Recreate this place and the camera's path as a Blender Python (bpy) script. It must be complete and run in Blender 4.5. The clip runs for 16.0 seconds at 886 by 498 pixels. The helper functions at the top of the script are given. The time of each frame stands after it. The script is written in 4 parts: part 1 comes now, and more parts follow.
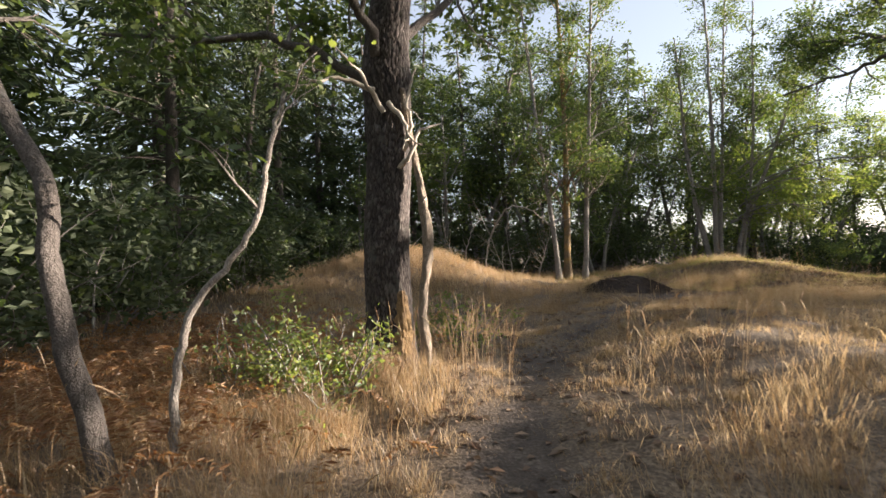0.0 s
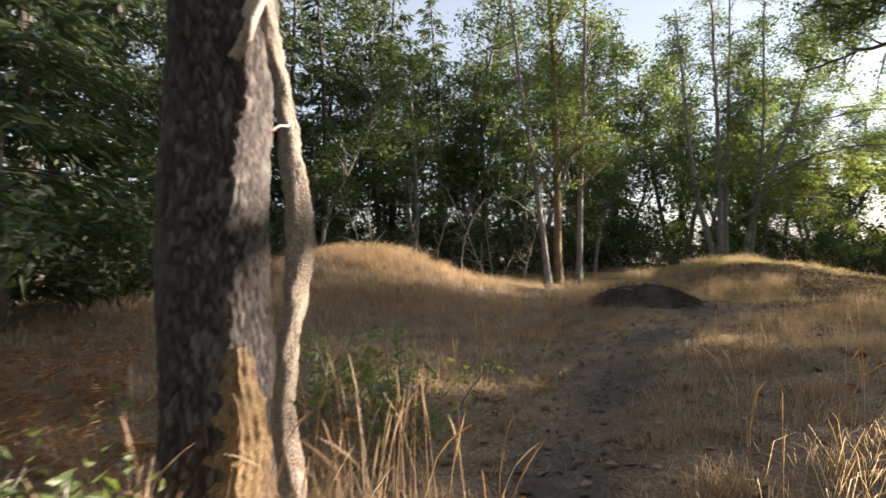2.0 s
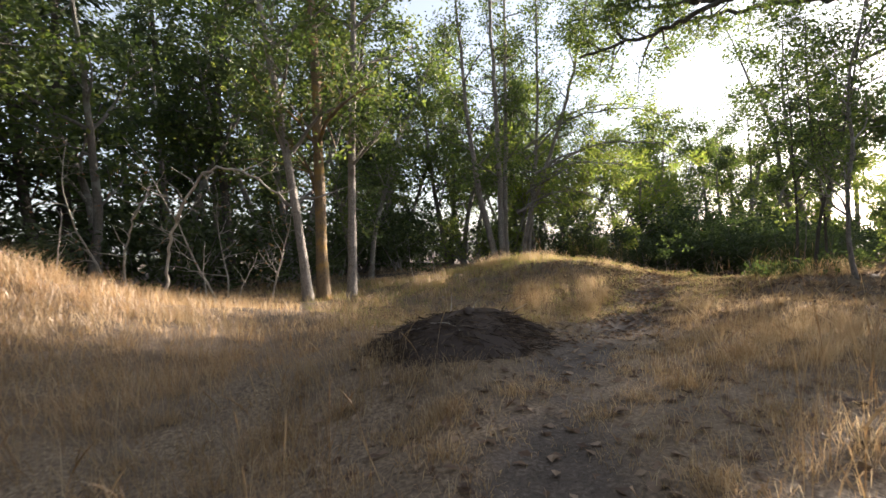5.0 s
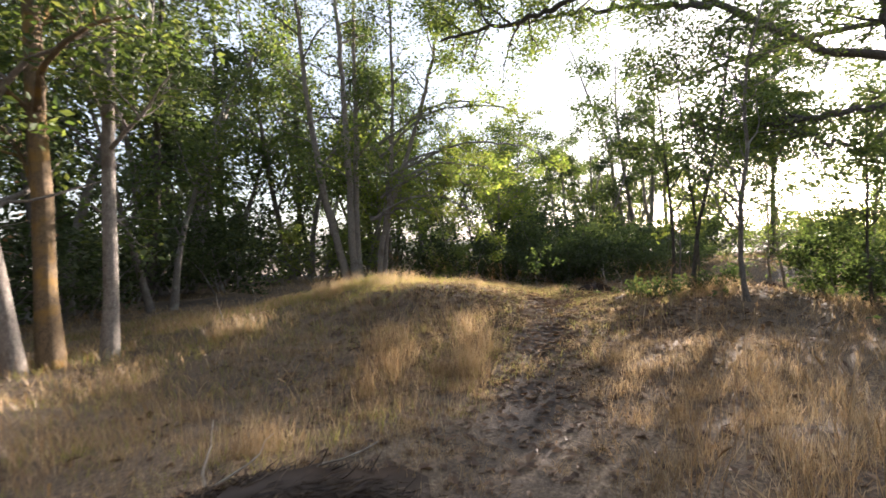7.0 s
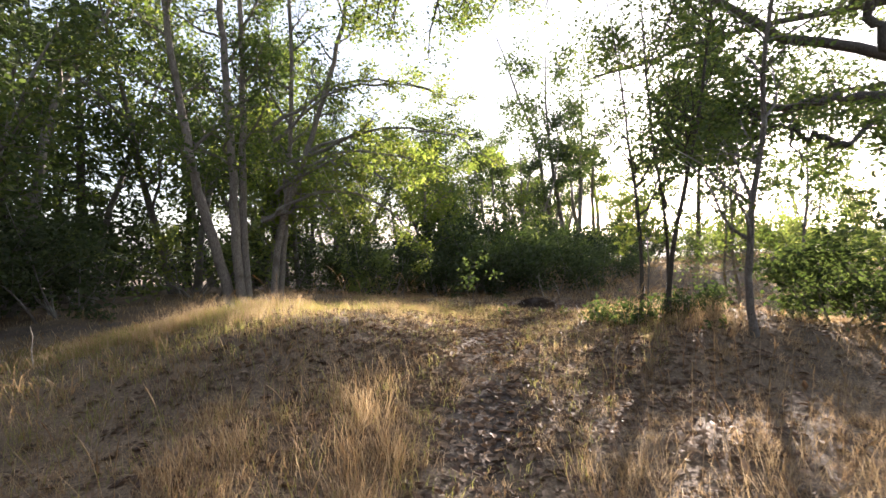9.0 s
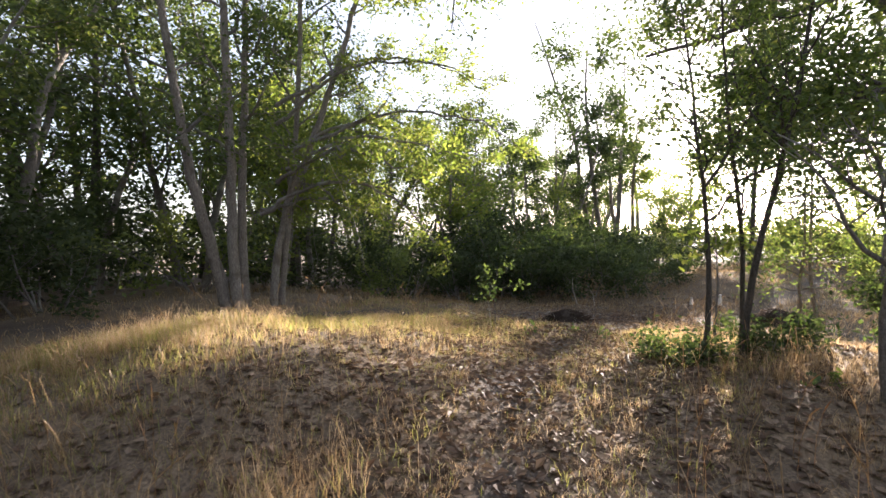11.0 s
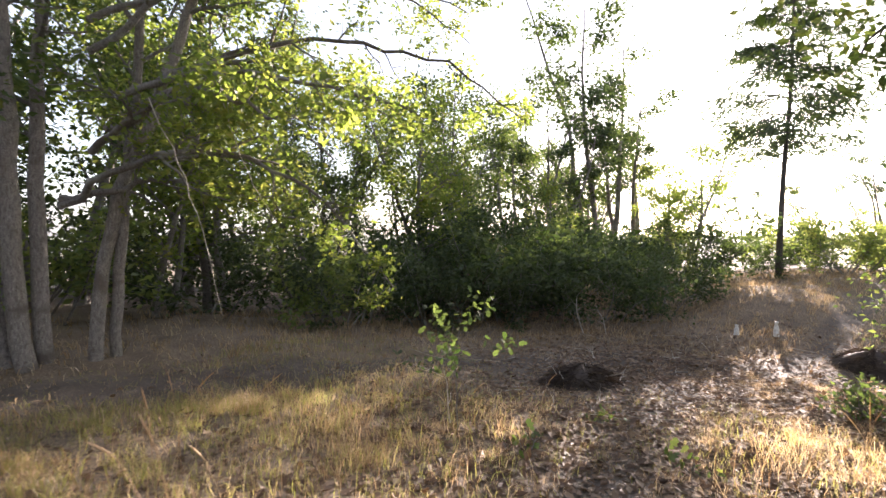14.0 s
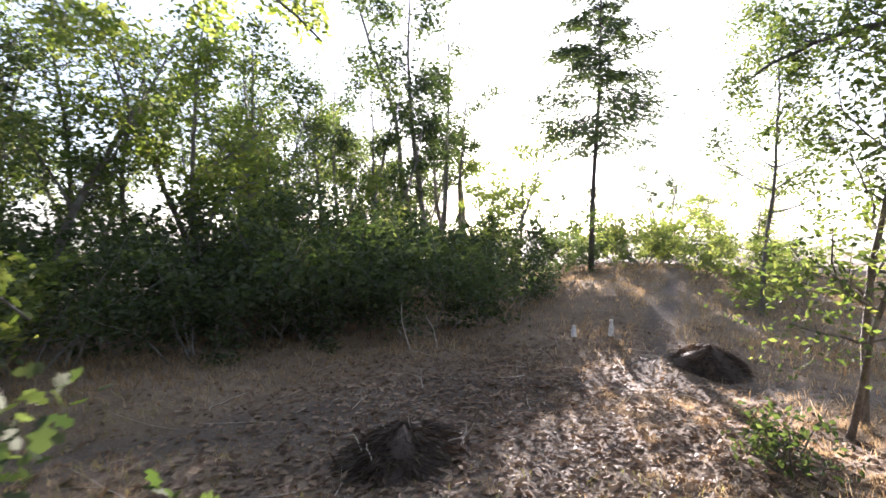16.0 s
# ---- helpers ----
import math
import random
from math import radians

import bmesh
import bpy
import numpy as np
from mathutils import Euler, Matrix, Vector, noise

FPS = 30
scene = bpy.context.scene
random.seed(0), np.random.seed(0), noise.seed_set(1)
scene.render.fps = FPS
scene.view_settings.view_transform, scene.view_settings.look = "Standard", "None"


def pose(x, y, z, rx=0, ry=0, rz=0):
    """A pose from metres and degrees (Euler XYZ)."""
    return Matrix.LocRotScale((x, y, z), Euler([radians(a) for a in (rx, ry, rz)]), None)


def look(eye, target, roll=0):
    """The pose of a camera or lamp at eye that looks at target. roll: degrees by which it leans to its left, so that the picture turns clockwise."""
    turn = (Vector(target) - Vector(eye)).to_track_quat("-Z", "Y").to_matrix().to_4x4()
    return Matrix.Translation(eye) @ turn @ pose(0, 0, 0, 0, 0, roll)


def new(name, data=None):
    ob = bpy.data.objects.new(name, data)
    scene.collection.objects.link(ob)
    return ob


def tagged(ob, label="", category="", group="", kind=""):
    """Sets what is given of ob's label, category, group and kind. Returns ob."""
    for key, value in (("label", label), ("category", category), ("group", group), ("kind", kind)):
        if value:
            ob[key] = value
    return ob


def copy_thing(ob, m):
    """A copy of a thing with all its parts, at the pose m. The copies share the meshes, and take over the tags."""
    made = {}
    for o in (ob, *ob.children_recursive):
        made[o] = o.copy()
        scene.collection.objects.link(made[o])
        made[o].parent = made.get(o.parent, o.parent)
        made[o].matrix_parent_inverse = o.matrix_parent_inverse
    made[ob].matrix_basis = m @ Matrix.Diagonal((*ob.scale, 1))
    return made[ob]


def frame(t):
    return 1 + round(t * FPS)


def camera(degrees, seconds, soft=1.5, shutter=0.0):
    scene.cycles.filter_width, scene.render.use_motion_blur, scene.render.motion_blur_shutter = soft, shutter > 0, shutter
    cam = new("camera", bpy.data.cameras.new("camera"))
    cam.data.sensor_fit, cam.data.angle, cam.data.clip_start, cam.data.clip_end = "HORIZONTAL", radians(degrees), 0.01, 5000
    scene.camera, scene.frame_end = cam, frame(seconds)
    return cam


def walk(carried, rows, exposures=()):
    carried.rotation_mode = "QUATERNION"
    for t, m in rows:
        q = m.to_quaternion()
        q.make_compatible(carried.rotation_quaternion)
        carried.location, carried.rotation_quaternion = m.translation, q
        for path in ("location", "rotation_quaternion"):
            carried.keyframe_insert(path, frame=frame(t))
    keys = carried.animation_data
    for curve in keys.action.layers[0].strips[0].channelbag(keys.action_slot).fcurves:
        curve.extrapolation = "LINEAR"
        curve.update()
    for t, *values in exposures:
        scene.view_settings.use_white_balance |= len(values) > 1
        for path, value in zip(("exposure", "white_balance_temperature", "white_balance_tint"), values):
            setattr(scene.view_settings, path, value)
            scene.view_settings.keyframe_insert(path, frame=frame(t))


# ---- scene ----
cam = camera(86.4, 16.0, shutter=0.25)
METRES, EYE, TILT, LEAN, TURN = 22.0, 1.35, 0.0, 1.0, 0.0
ROWS = [
    (0.0, 0.0, 0.0, 0.0, 0.0, 0.0, -0.0),
    (0.5, 0.0049, 0.0299, -0.0009, 2.71, -0.14, -0.33),
    (1.0, 0.0083, 0.0639, -0.0003, 3.65, -0.29, -0.35),
    (1.5, 0.012, 0.0993, 0.0007, 3.6, -0.28, -0.45),
    (2.0, 0.0182, 0.1339, 0.0007, -2.47, -0.3, -0.28),
    (2.5, 0.0291, 0.1676, 0.0008, -9.74, -0.11, 0.01),
    (3.0, 0.0391, 0.202, -0.0009, -15.2, -0.23, 0.16),
    (5.5, 0.1024, 0.3574, 0.0006, -32.47, -0.44, 0.98),
    (6.0, 0.122, 0.382, 0.0044, -36.06, -0.52, 1.11),
    (6.5, 0.1447, 0.4076, 0.0082, -40.8, -0.57, 1.37),
    (7.0, 0.1687, 0.4273, 0.0156, -46.55, -0.48, 1.6),
    (7.5, 0.194, 0.4459, 0.0187, -52.83, -0.7, 1.61),
    (8.0, 0.2209, 0.462, 0.0205, -55.83, -0.72, 1.75),
    (8.5, 0.2479, 0.4803, 0.0207, -56.34, -0.78, 1.54),
    (9.0, 0.2694, 0.4978, 0.022, -55.28, -0.45, 1.48),
    (11.5, 0.3553, 0.5383, 0.0317, -51.27, -1.34, -0.43),
    (12.0, 0.3841, 0.5547, 0.0329, -51.66, -1.38, -0.58),
    (12.5, 0.4143, 0.5727, 0.0337, -51.91, -1.34, -0.52),
    (13.0, 0.4445, 0.5888, 0.0359, -52.27, -1.2, -0.56),
    (13.5, 0.4745, 0.6083, 0.0366, -52.61, -1.18, -0.63),
    (14.0, 0.5048, 0.6236, 0.0364, -53.02, -1.2, -0.5),
    (14.5, 0.5351, 0.6394, 0.0339, -57.62, -1.19, -0.61),
    (15.0, 0.5675, 0.6527, 0.0316, -63.81, -1.09, -0.49),
    (15.5, 0.599, 0.6606, 0.0308, -67.95, -1.0, -0.38),
    (16.0, 0.6325, 0.6673, 0.0281, -73.26, -0.99, -0.23),
]
walk(cam, [(t, pose(0, 0, EYE, TILT, LEAN, TURN) @ pose(METRES * x, METRES * y, METRES * z, 90 + pitch, roll, yaw)) for t, x, y, z, yaw, pitch, roll in ROWS], exposures=[(0, 2.4, 6050, 13), (5, 2.55, 5950, 15), (9, 2.8, 5900, 18), (12.7, 2.8, 5900, 18), (13.6, 3.05, 5950, 21), (14.2, 3.05, 5900, 21), (15, 2.9, 5700, 20), (16, 2.95, 5600, 20)])

# ---- light ----
SUN_AZ, SUN_EL = 84.5, 9.5
world = bpy.data.worlds.new("world")
scene.world = world
world.use_nodes = True
wn = world.node_tree.nodes
sky = wn.new("ShaderNodeTexSky")
sky.sky_type, sky.sun_disc = "NISHITA", False
sky.sun_elevation, sky.sun_rotation = radians(SUN_EL), radians(SUN_AZ)
sky.dust_density = 1.4
wn["Background"].inputs["Strength"].default_value = 0.046
veil = wn.new("ShaderNodeHueSaturation")
veil.inputs["Saturation"].default_value = 0.6
world.node_tree.links.new(sky.outputs[0], veil.inputs["Color"])
haze = wn.new("ShaderNodeMix")  # thin even summer haze over the whole sky
haze.data_type, haze.blend_type = "RGBA", "ADD"
haze.inputs[0].default_value, haze.inputs[7].default_value = 1.0, (1.4, 1.4, 1.42, 1)
world.node_tree.links.new(veil.outputs[0], haze.inputs[6])
world.node_tree.links.new(haze.outputs[2], wn["Background"].inputs["Color"])
sun = new("sun", bpy.data.lights.new("sun", "SUN"))
sun.data.energy, sun.data.angle, sun.data.color = 5.0, radians(0.6), (1.0, 0.83, 0.65)
sun_dir = Vector((math.sin(radians(SUN_AZ)) * math.cos(radians(SUN_EL)), math.cos(radians(SUN_AZ)) * math.cos(radians(SUN_EL)), math.sin(radians(SUN_EL))))
sun.matrix_world = look(sun_dir * 60, (0, 0, 0))


# ---- materials ----
def mat(name):
    m = bpy.data.materials.new(name)
    m.use_nodes = True
    nt = m.node_tree
    for n in list(nt.nodes):
        nt.nodes.remove(n)
    return m, nt, nt.nodes.new("ShaderNodeOutputMaterial")


def ramp(nt, fac, stops):
    r = nt.nodes.new("ShaderNodeValToRGB")
    while len(r.color_ramp.elements) < len(stops):
        r.color_ramp.elements.new(0.5)
    for e, (p, c) in zip(r.color_ramp.elements, stops):
        e.position, e.color = p, (*c, 1)
    nt.links.new(fac, r.inputs[0])
    return r.outputs[0]


def noise_node(nt, scale, detail=4, coord=None, stretch=None):
    n = nt.nodes.new("ShaderNodeTexNoise")
    n.inputs["Scale"].default_value, n.inputs["Detail"].default_value = scale, detail
    if coord is None:
        coord = nt.nodes.new("ShaderNodeTexCoord").outputs["Object"]
    if stretch:
        mp = nt.nodes.new("ShaderNodeMapping")
        mp.inputs["Scale"].default_value = stretch
        nt.links.new(coord, mp.inputs[0])
        coord = mp.outputs[0]
    nt.links.new(coord, n.inputs["Vector"])
    return n.outputs["Fac"]


def mixc(nt, fac, a, b, kind="MIX"):
    m = nt.nodes.new("ShaderNodeMix")
    m.data_type, m.blend_type = "RGBA", kind
    for sock, v in ((m.inputs[0], fac), (m.inputs[6], a), (m.inputs[7], b)):
        if isinstance(v, (int, float)):
            sock.default_value = v
        elif isinstance(v, tuple):
            sock.default_value = (*v, 1)
        else:
            nt.links.new(v, sock)
    return m.outputs[2]


def bark(name, dark, mid, light, scale, moss=None, rough=0.9, bump=0.6, patch=0.55):
    """Furrowed bark with plates, lichen patches and fine grain."""
    m, nt, out = mat(name)
    p = nt.nodes.new("ShaderNodeBsdfPrincipled")
    v = nt.nodes.new("ShaderNodeTexVoronoi")
    v.feature = "DISTANCE_TO_EDGE"
    mp = nt.nodes.new("ShaderNodeMapping")
    mp.inputs["Scale"].default_value = (scale, scale, scale * 0.35)
    nt.links.new(nt.nodes.new("ShaderNodeTexCoord").outputs["Object"], mp.inputs[0])
    nt.links.new(mp.outputs[0], v.inputs["Vector"])
    grain = noise_node(nt, scale * 2.5, 6, stretch=(1, 1, 0.3))
    col = ramp(nt, v.outputs["Distance"], [(0.0, dark), (0.12, mid), (0.5, light)])
    col = mixc(nt, 0.45, col, ramp(nt, grain, [(0.3, dark), (0.7, light)]))
    big = noise_node(nt, 3.0, 5)
    if moss:
        col = mixc(nt, ramp(nt, big, [(patch, (0, 0, 0)), (patch + 0.12, (0.85, 0.85, 0.85))]), col, moss)
    nt.links.new(col, p.inputs["Base Color"])
    p.inputs["Roughness"].default_value = rough
    b = nt.nodes.new("ShaderNodeBump")
    b.inputs["Strength"].default_value, b.inputs["Distance"].default_value = bump, 0.03
    nt.links.new(mixc(nt, 0.5, v.outputs["Distance"], grain), b.inputs["Height"])
    nt.links.new(b.outputs[0], p.inputs["Normal"])
    nt.links.new(p.outputs[0], out.inputs[0])
    return m


def thin_leaf(name, stops, through_stops, gloss=0.035, amount=0.5, rough=0.5):
    """Thin leaf or blade: some light comes through; colour varies from piece to piece and over the plant."""
    m, nt, out = mat(name)
    geo = nt.nodes.new("ShaderNodeNewGeometry")
    fac = mixc(nt, 0.45, geo.outputs["Random Per Island"], noise_node(nt, 0.6, 3, geo.outputs["Position"]))
    d, tr, g = (nt.nodes.new("ShaderNodeBsdf" + k) for k in ("Diffuse", "Translucent", "Glossy"))
    nt.links.new(ramp(nt, fac, stops), d.inputs["Color"])
    nt.links.new(ramp(nt, fac, through_stops), tr.inputs["Color"])
    g.inputs["Roughness"].default_value = rough
    m1, m2 = nt.nodes.new("ShaderNodeMixShader"), nt.nodes.new("ShaderNodeMixShader")
    m1.inputs[0].default_value, m2.inputs[0].default_value = amount, gloss
    nt.links.new(d.outputs[0], m1.inputs[1])
    nt.links.new(tr.outputs[0], m1.inputs[2])
    nt.links.new(m1.outputs[0], m2.inputs[1])
    nt.links.new(g.outputs[0], m2.inputs[2])
    nt.links.new(m2.outputs[0], out.inputs[0])
    return m


OAK_BARK = bark("oak_bark", (0.018, 0.014, 0.011), (0.075, 0.062, 0.052), (0.2, 0.175, 0.155), 26, (0.24, 0.24, 0.21), patch=0.66, bump=1.0)
PLATE_BARK, pnt, pout = mat("plated_bark")
pat = pnt.nodes.new("ShaderNodeAttribute")
pat.attribute_name = "plate"
pgrain = noise_node(pnt, 60, 6, stretch=(1, 1, 0.35))
pcol = ramp(pnt, mixc(pnt, 0.3, pat.outputs["Fac"], pgrain), [(0.14, (0.01, 0.008, 0.007)), (0.42, (0.038, 0.03, 0.026)), (0.68, (0.07, 0.057, 0.05)), (0.92, (0.135, 0.118, 0.105))])
pcol = mixc(pnt, ramp(pnt, noise_node(pnt, 7, 5), [(0.58, (0, 0, 0)), (0.68, (0.4, 0.4, 0.4))]), pcol, (0.13, 0.13, 0.11))
pbs = pnt.nodes.new("ShaderNodeBsdfPrincipled")
pbs.inputs["Roughness"].default_value = 0.9
pbump = pnt.nodes.new("ShaderNodeBump")
pbump.inputs["Strength"].default_value, pbump.inputs["Distance"].default_value = 0.8, 0.012
for socket, target in ((pcol, pbs.inputs["Base Color"]), (pgrain, pbump.inputs["Height"]), (pbump.outputs[0], pbs.inputs["Normal"]), (pbs.outputs[0], pout.inputs[0])):
    pnt.links.new(socket, target)
PEELED_BARK = bark("peeled_bark", (0.07, 0.052, 0.038), (0.22, 0.175, 0.13), (0.42, 0.35, 0.27), 24, (0.16, 0.12, 0.09), bump=0.9, patch=0.6)
SCAR = bark("bare_wood", (0.07, 0.04, 0.02), (0.28, 0.17, 0.07), (0.5, 0.36, 0.18), 34, (0.12, 0.08, 0.05), bump=0.9, patch=0.5)
PALE_BARK = bark("pale_bark", (0.07, 0.055, 0.045), (0.22, 0.19, 0.16), (0.44, 0.4, 0.35), 18, (0.12, 0.095, 0.075), bump=0.7)
MOSSY_BARK = bark("mossy_bark", (0.05, 0.036, 0.024), (0.17, 0.12, 0.07), (0.33, 0.23, 0.12), 22, (0.3, 0.18, 0.045), patch=0.5, bump=0.9)
GREY_BARK = bark("grey_bark", (0.05, 0.042, 0.036), (0.16, 0.14, 0.12), (0.3, 0.27, 0.24), 20, (0.3, 0.3, 0.26))
DARK_BARK = bark("dark_bark", (0.02, 0.016, 0.013), (0.06, 0.05, 0.04), (0.13, 0.11, 0.09), 14)
DEAD_WOOD = bark("dead_wood", (0.2, 0.16, 0.12), (0.42, 0.37, 0.3), (0.62, 0.57, 0.48), 26, (0.24, 0.2, 0.15), bump=0.3)
OAK_LEAF = thin_leaf("oak_leaf", [(0.2, (0.03, 0.05, 0.014)), (0.55, (0.06, 0.09, 0.024)), (0.85, (0.11, 0.13, 0.035))],
                     [(0.2, (0.08, 0.13, 0.02)), (0.55, (0.17, 0.24, 0.04)), (0.9, (0.36, 0.38, 0.07))], amount=0.4)
# brighter, yellower copy of the oak leaf: sunlight put into the leaf colour
LIT_LEAF = thin_leaf("sunlit_tone_leaf", [(0.2, (0.05, 0.075, 0.018)), (0.6, (0.09, 0.12, 0.03)), (0.9, (0.16, 0.15, 0.04))],
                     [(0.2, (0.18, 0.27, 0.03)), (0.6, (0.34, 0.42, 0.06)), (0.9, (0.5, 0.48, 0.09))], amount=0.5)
DULL_LEAF = thin_leaf("dull_leaf", [(0.2, (0.042, 0.054, 0.034)), (0.6, (0.08, 0.097, 0.058)), (0.9, (0.135, 0.148, 0.092))],
                      [(0.2, (0.05, 0.09, 0.015)), (0.9, (0.18, 0.24, 0.05))], amount=0.35, gloss=0.012, rough=0.6)
NEEDLE = thin_leaf("fir_needle", [(0.2, (0.028, 0.045, 0.022)), (0.9, (0.07, 0.095, 0.042))], [(0.2, (0.05, 0.08, 0.018)), (0.9, (0.15, 0.2, 0.045))], amount=0.35)
SHRUB_LEAF = thin_leaf("shrub_leaf", [(0.2, (0.05, 0.075, 0.025)), (0.6, (0.09, 0.125, 0.04)), (0.9, (0.17, 0.18, 0.06))],
                       [(0.2, (0.2, 0.3, 0.04)), (0.9, (0.55, 0.58, 0.12))], amount=0.45, gloss=0.045)
STRAW = thin_leaf("dry_grass", [(0.12, (0.17, 0.095, 0.042)), (0.35, (0.24, 0.16, 0.085)), (0.6, (0.33, 0.245, 0.145)), (0.88, (0.47, 0.385, 0.26))],
                  [(0.15, (0.36, 0.21, 0.085)), (0.5, (0.55, 0.39, 0.19)), (0.85, (0.72, 0.57, 0.34))], gloss=0.04, amount=0.45, rough=0.5)
GREENISH = thin_leaf("green_grass", [(0.2, (0.12, 0.13, 0.04)), (0.8, (0.3, 0.27, 0.1))], [(0.2, (0.25, 0.28, 0.05)), (0.8, (0.5, 0.45, 0.12))], gloss=0.04)
FERN = thin_leaf("dead_fern", [(0.2, (0.1, 0.058, 0.032)), (0.55, (0.21, 0.13, 0.07)), (0.9, (0.42, 0.31, 0.17))],
                 [(0.2, (0.3, 0.11, 0.03)), (0.9, (0.55, 0.3, 0.09))], gloss=0.03)
LITTER = thin_leaf("leaf_litter", [(0.2, (0.05, 0.03, 0.019)), (0.55, (0.14, 0.088, 0.052)), (0.92, (0.36, 0.28, 0.2))],
                   [(0.2, (0.1, 0.05, 0.02)), (0.9, (0.3, 0.2, 0.1))], amount=0.2, gloss=0.035, rough=0.5)
HEAP = thin_leaf("dark_thatch", [(0.2, (0.022, 0.015, 0.011)), (0.6, (0.06, 0.042, 0.03)), (0.95, (0.22, 0.16, 0.1))],
                 [(0.2, (0.03, 0.015, 0.008)), (0.9, (0.1, 0.06, 0.03))], amount=0.15, gloss=0.03)

WHITE, wnt, wout = mat("white_plastic")
wp = wnt.nodes.new("ShaderNodeBsdfPrincipled")
wnt.links.new(ramp(wnt, noise_node(wnt, 30, 4), [(0.3, (0.5, 0.48, 0.44)), (0.6, (0.8, 0.79, 0.76))]), wp.inputs["Base Color"])
wp.inputs["Roughness"].default_value = 0.5
wnt.links.new(wp.outputs[0], wout.inputs[0])


def ground_material():
    """Straw thatch, bare trodden earth where the trail mask says so, leaf litter patches."""
    m, nt, out = mat("meadow_ground")
    p = nt.nodes.new("ShaderNodeBsdfPrincipled")
    fine, mid, big = noise_node(nt, 38, 8), noise_node(nt, 5, 6), noise_node(nt, 0.7, 4)
    straw = ramp(nt, fine, [(0.3, (0.06, 0.042, 0.027)), (0.5, (0.16, 0.115, 0.072)), (0.72, (0.32, 0.25, 0.165))])
    straw = mixc(nt, ramp(nt, big, [(0.4, (0, 0, 0)), (0.65, (0.6, 0.6, 0.6))]), straw, (0.13, 0.09, 0.052))
    straw = mixc(nt, ramp(nt, noise_node(nt, 2.3, 7), [(0.42, (0, 0, 0)), (0.62, (0.75, 0.75, 0.75))]), straw, ramp(nt, fine, [(0.3, (0.036, 0.026, 0.018)), (0.7, (0.16, 0.115, 0.072))]))
    soil = ramp(nt, mixc(nt, 0.5, fine, mid), [(0.3, (0.032, 0.024, 0.018)), (0.52, (0.075, 0.057, 0.043)), (0.75, (0.19, 0.15, 0.115))])
    a = nt.nodes.new("ShaderNodeAttribute")
    a.attribute_name = "trail"
    edge = mixc(nt, 0.5, a.outputs["Fac"], mid)
    col = mixc(nt, ramp(nt, edge, [(0.4, (0, 0, 0)), (0.6, (0.95, 0.95, 0.95))]), straw, soil)
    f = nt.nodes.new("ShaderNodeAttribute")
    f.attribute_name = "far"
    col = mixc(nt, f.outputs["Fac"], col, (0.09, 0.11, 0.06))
    nt.links.new(col, p.inputs["Base Color"])
    p.inputs["Roughness"].default_value = 0.95
    b = nt.nodes.new("ShaderNodeBump")
    b.inputs["Strength"].default_value, b.inputs["Distance"].default_value = 0.7, 0.04
    nt.links.new(mixc(nt, 0.5, fine, mid), b.inputs["Height"])
    nt.links.new(b.outputs[0], p.inputs["Normal"])
    nt.links.new(p.outputs[0], out.inputs[0])
    return m


# ---- land ----
BUMPS = [  # centre x, y, spread x, y, height
    (1.4, 8.6, 1.6, 3.0, -0.26), (-1.4, 15.6, 3.1, 2.6, 1.15), (-6, 12, 4, 4, 0.3),
    (9.9, 16.3, 2.9, 3.0, 0.74), (14.0, 11.6, 2.2, 1.6, 0.4), (3.6, 5.4, 2.4, 4.2, 0.32), (29.5, 14.6, 3.0, 2.0, 0.7), (40, 12, 7, 5, 0.5),
    (4.6, 11.6, 1.5, 1.2, 0.26), (10, 8, 5, 3, 0.2), (13, 24, 5, 4, 0.15),
]
TRAIL = [(0.2, -4), (0.2, 0), (0.42, 2.9), (1.2, 5.8), (2.2, 7.3), (3.3, 8.9), (4.6, 10.2), (6.3, 11.2), (8.8, 12.6), (11.8, 14.2), (15.5, 15.1), (19, 14.7), (23, 13.6), (30, 12.2), (38, 10.6)]
SIDE = [(8, 24), (13, 20), (17.5, 18), (20.5, 16.2), (22, 14), (22, 8)]


def smooth(a, b, x):
    k = np.clip((x - a) / (b - a), 0, 1)
    return k * k * (3 - 2 * k)


def off_line(x, y, line):
    """Distance from (x, y) to a chain of points."""
    best = np.full(np.shape(x), 1e9)
    for (ax, ay), (bx, by) in zip(line, line[1:]):
        dx, dy = bx - ax, by - ay
        k = np.clip(((x - ax) * dx + (y - ay) * dy) / (dx * dx + dy * dy), 0, 1)
        best = np.minimum(best, np.hypot(x - ax - k * dx, y - ay - k * dy))
    return best


def height(x, y):
    x, y = np.asarray(x, float), np.asarray(y, float)
    h = 0.05 - 0.72 * smooth(14, 23, x) + 0.3 * smooth(26, 38, x)
    for cx, cy, sx, sy, a in BUMPS:
        h = h + a * np.exp(-((x - cx) / sx) ** 2 - ((y - cy) / sy) ** 2)
    h = h - 0.05 * np.exp(-(off_line(x, y, TRAIL) / 0.35) ** 2)
    rip = 0.035 * np.sin(x * 2.1 + 1.3 * np.sin(y * 1.7)) + 0.03 * np.sin(y * 2.9 + 1.1 * np.sin(x * 1.3 + 2)) + 0.015 * np.sin(x * 6.3 + y * 4.1)
    h = h + rip * smooth(0.2, 1.0, off_line(x, y, TRAIL))
    far = np.hypot(x - 10, y - 10)
    return h - 6.0 * smooth(60, 400, far) - 14 * smooth(400, 2500, far)


def mesh_np(name, verts, faces, material, smooth_faces=True):
    """A mesh out of an array of corners and arrays of equal-sided faces."""
    me = bpy.data.meshes.new(name)
    faces = [np.asarray(f, np.int32) for f in faces if len(f)]
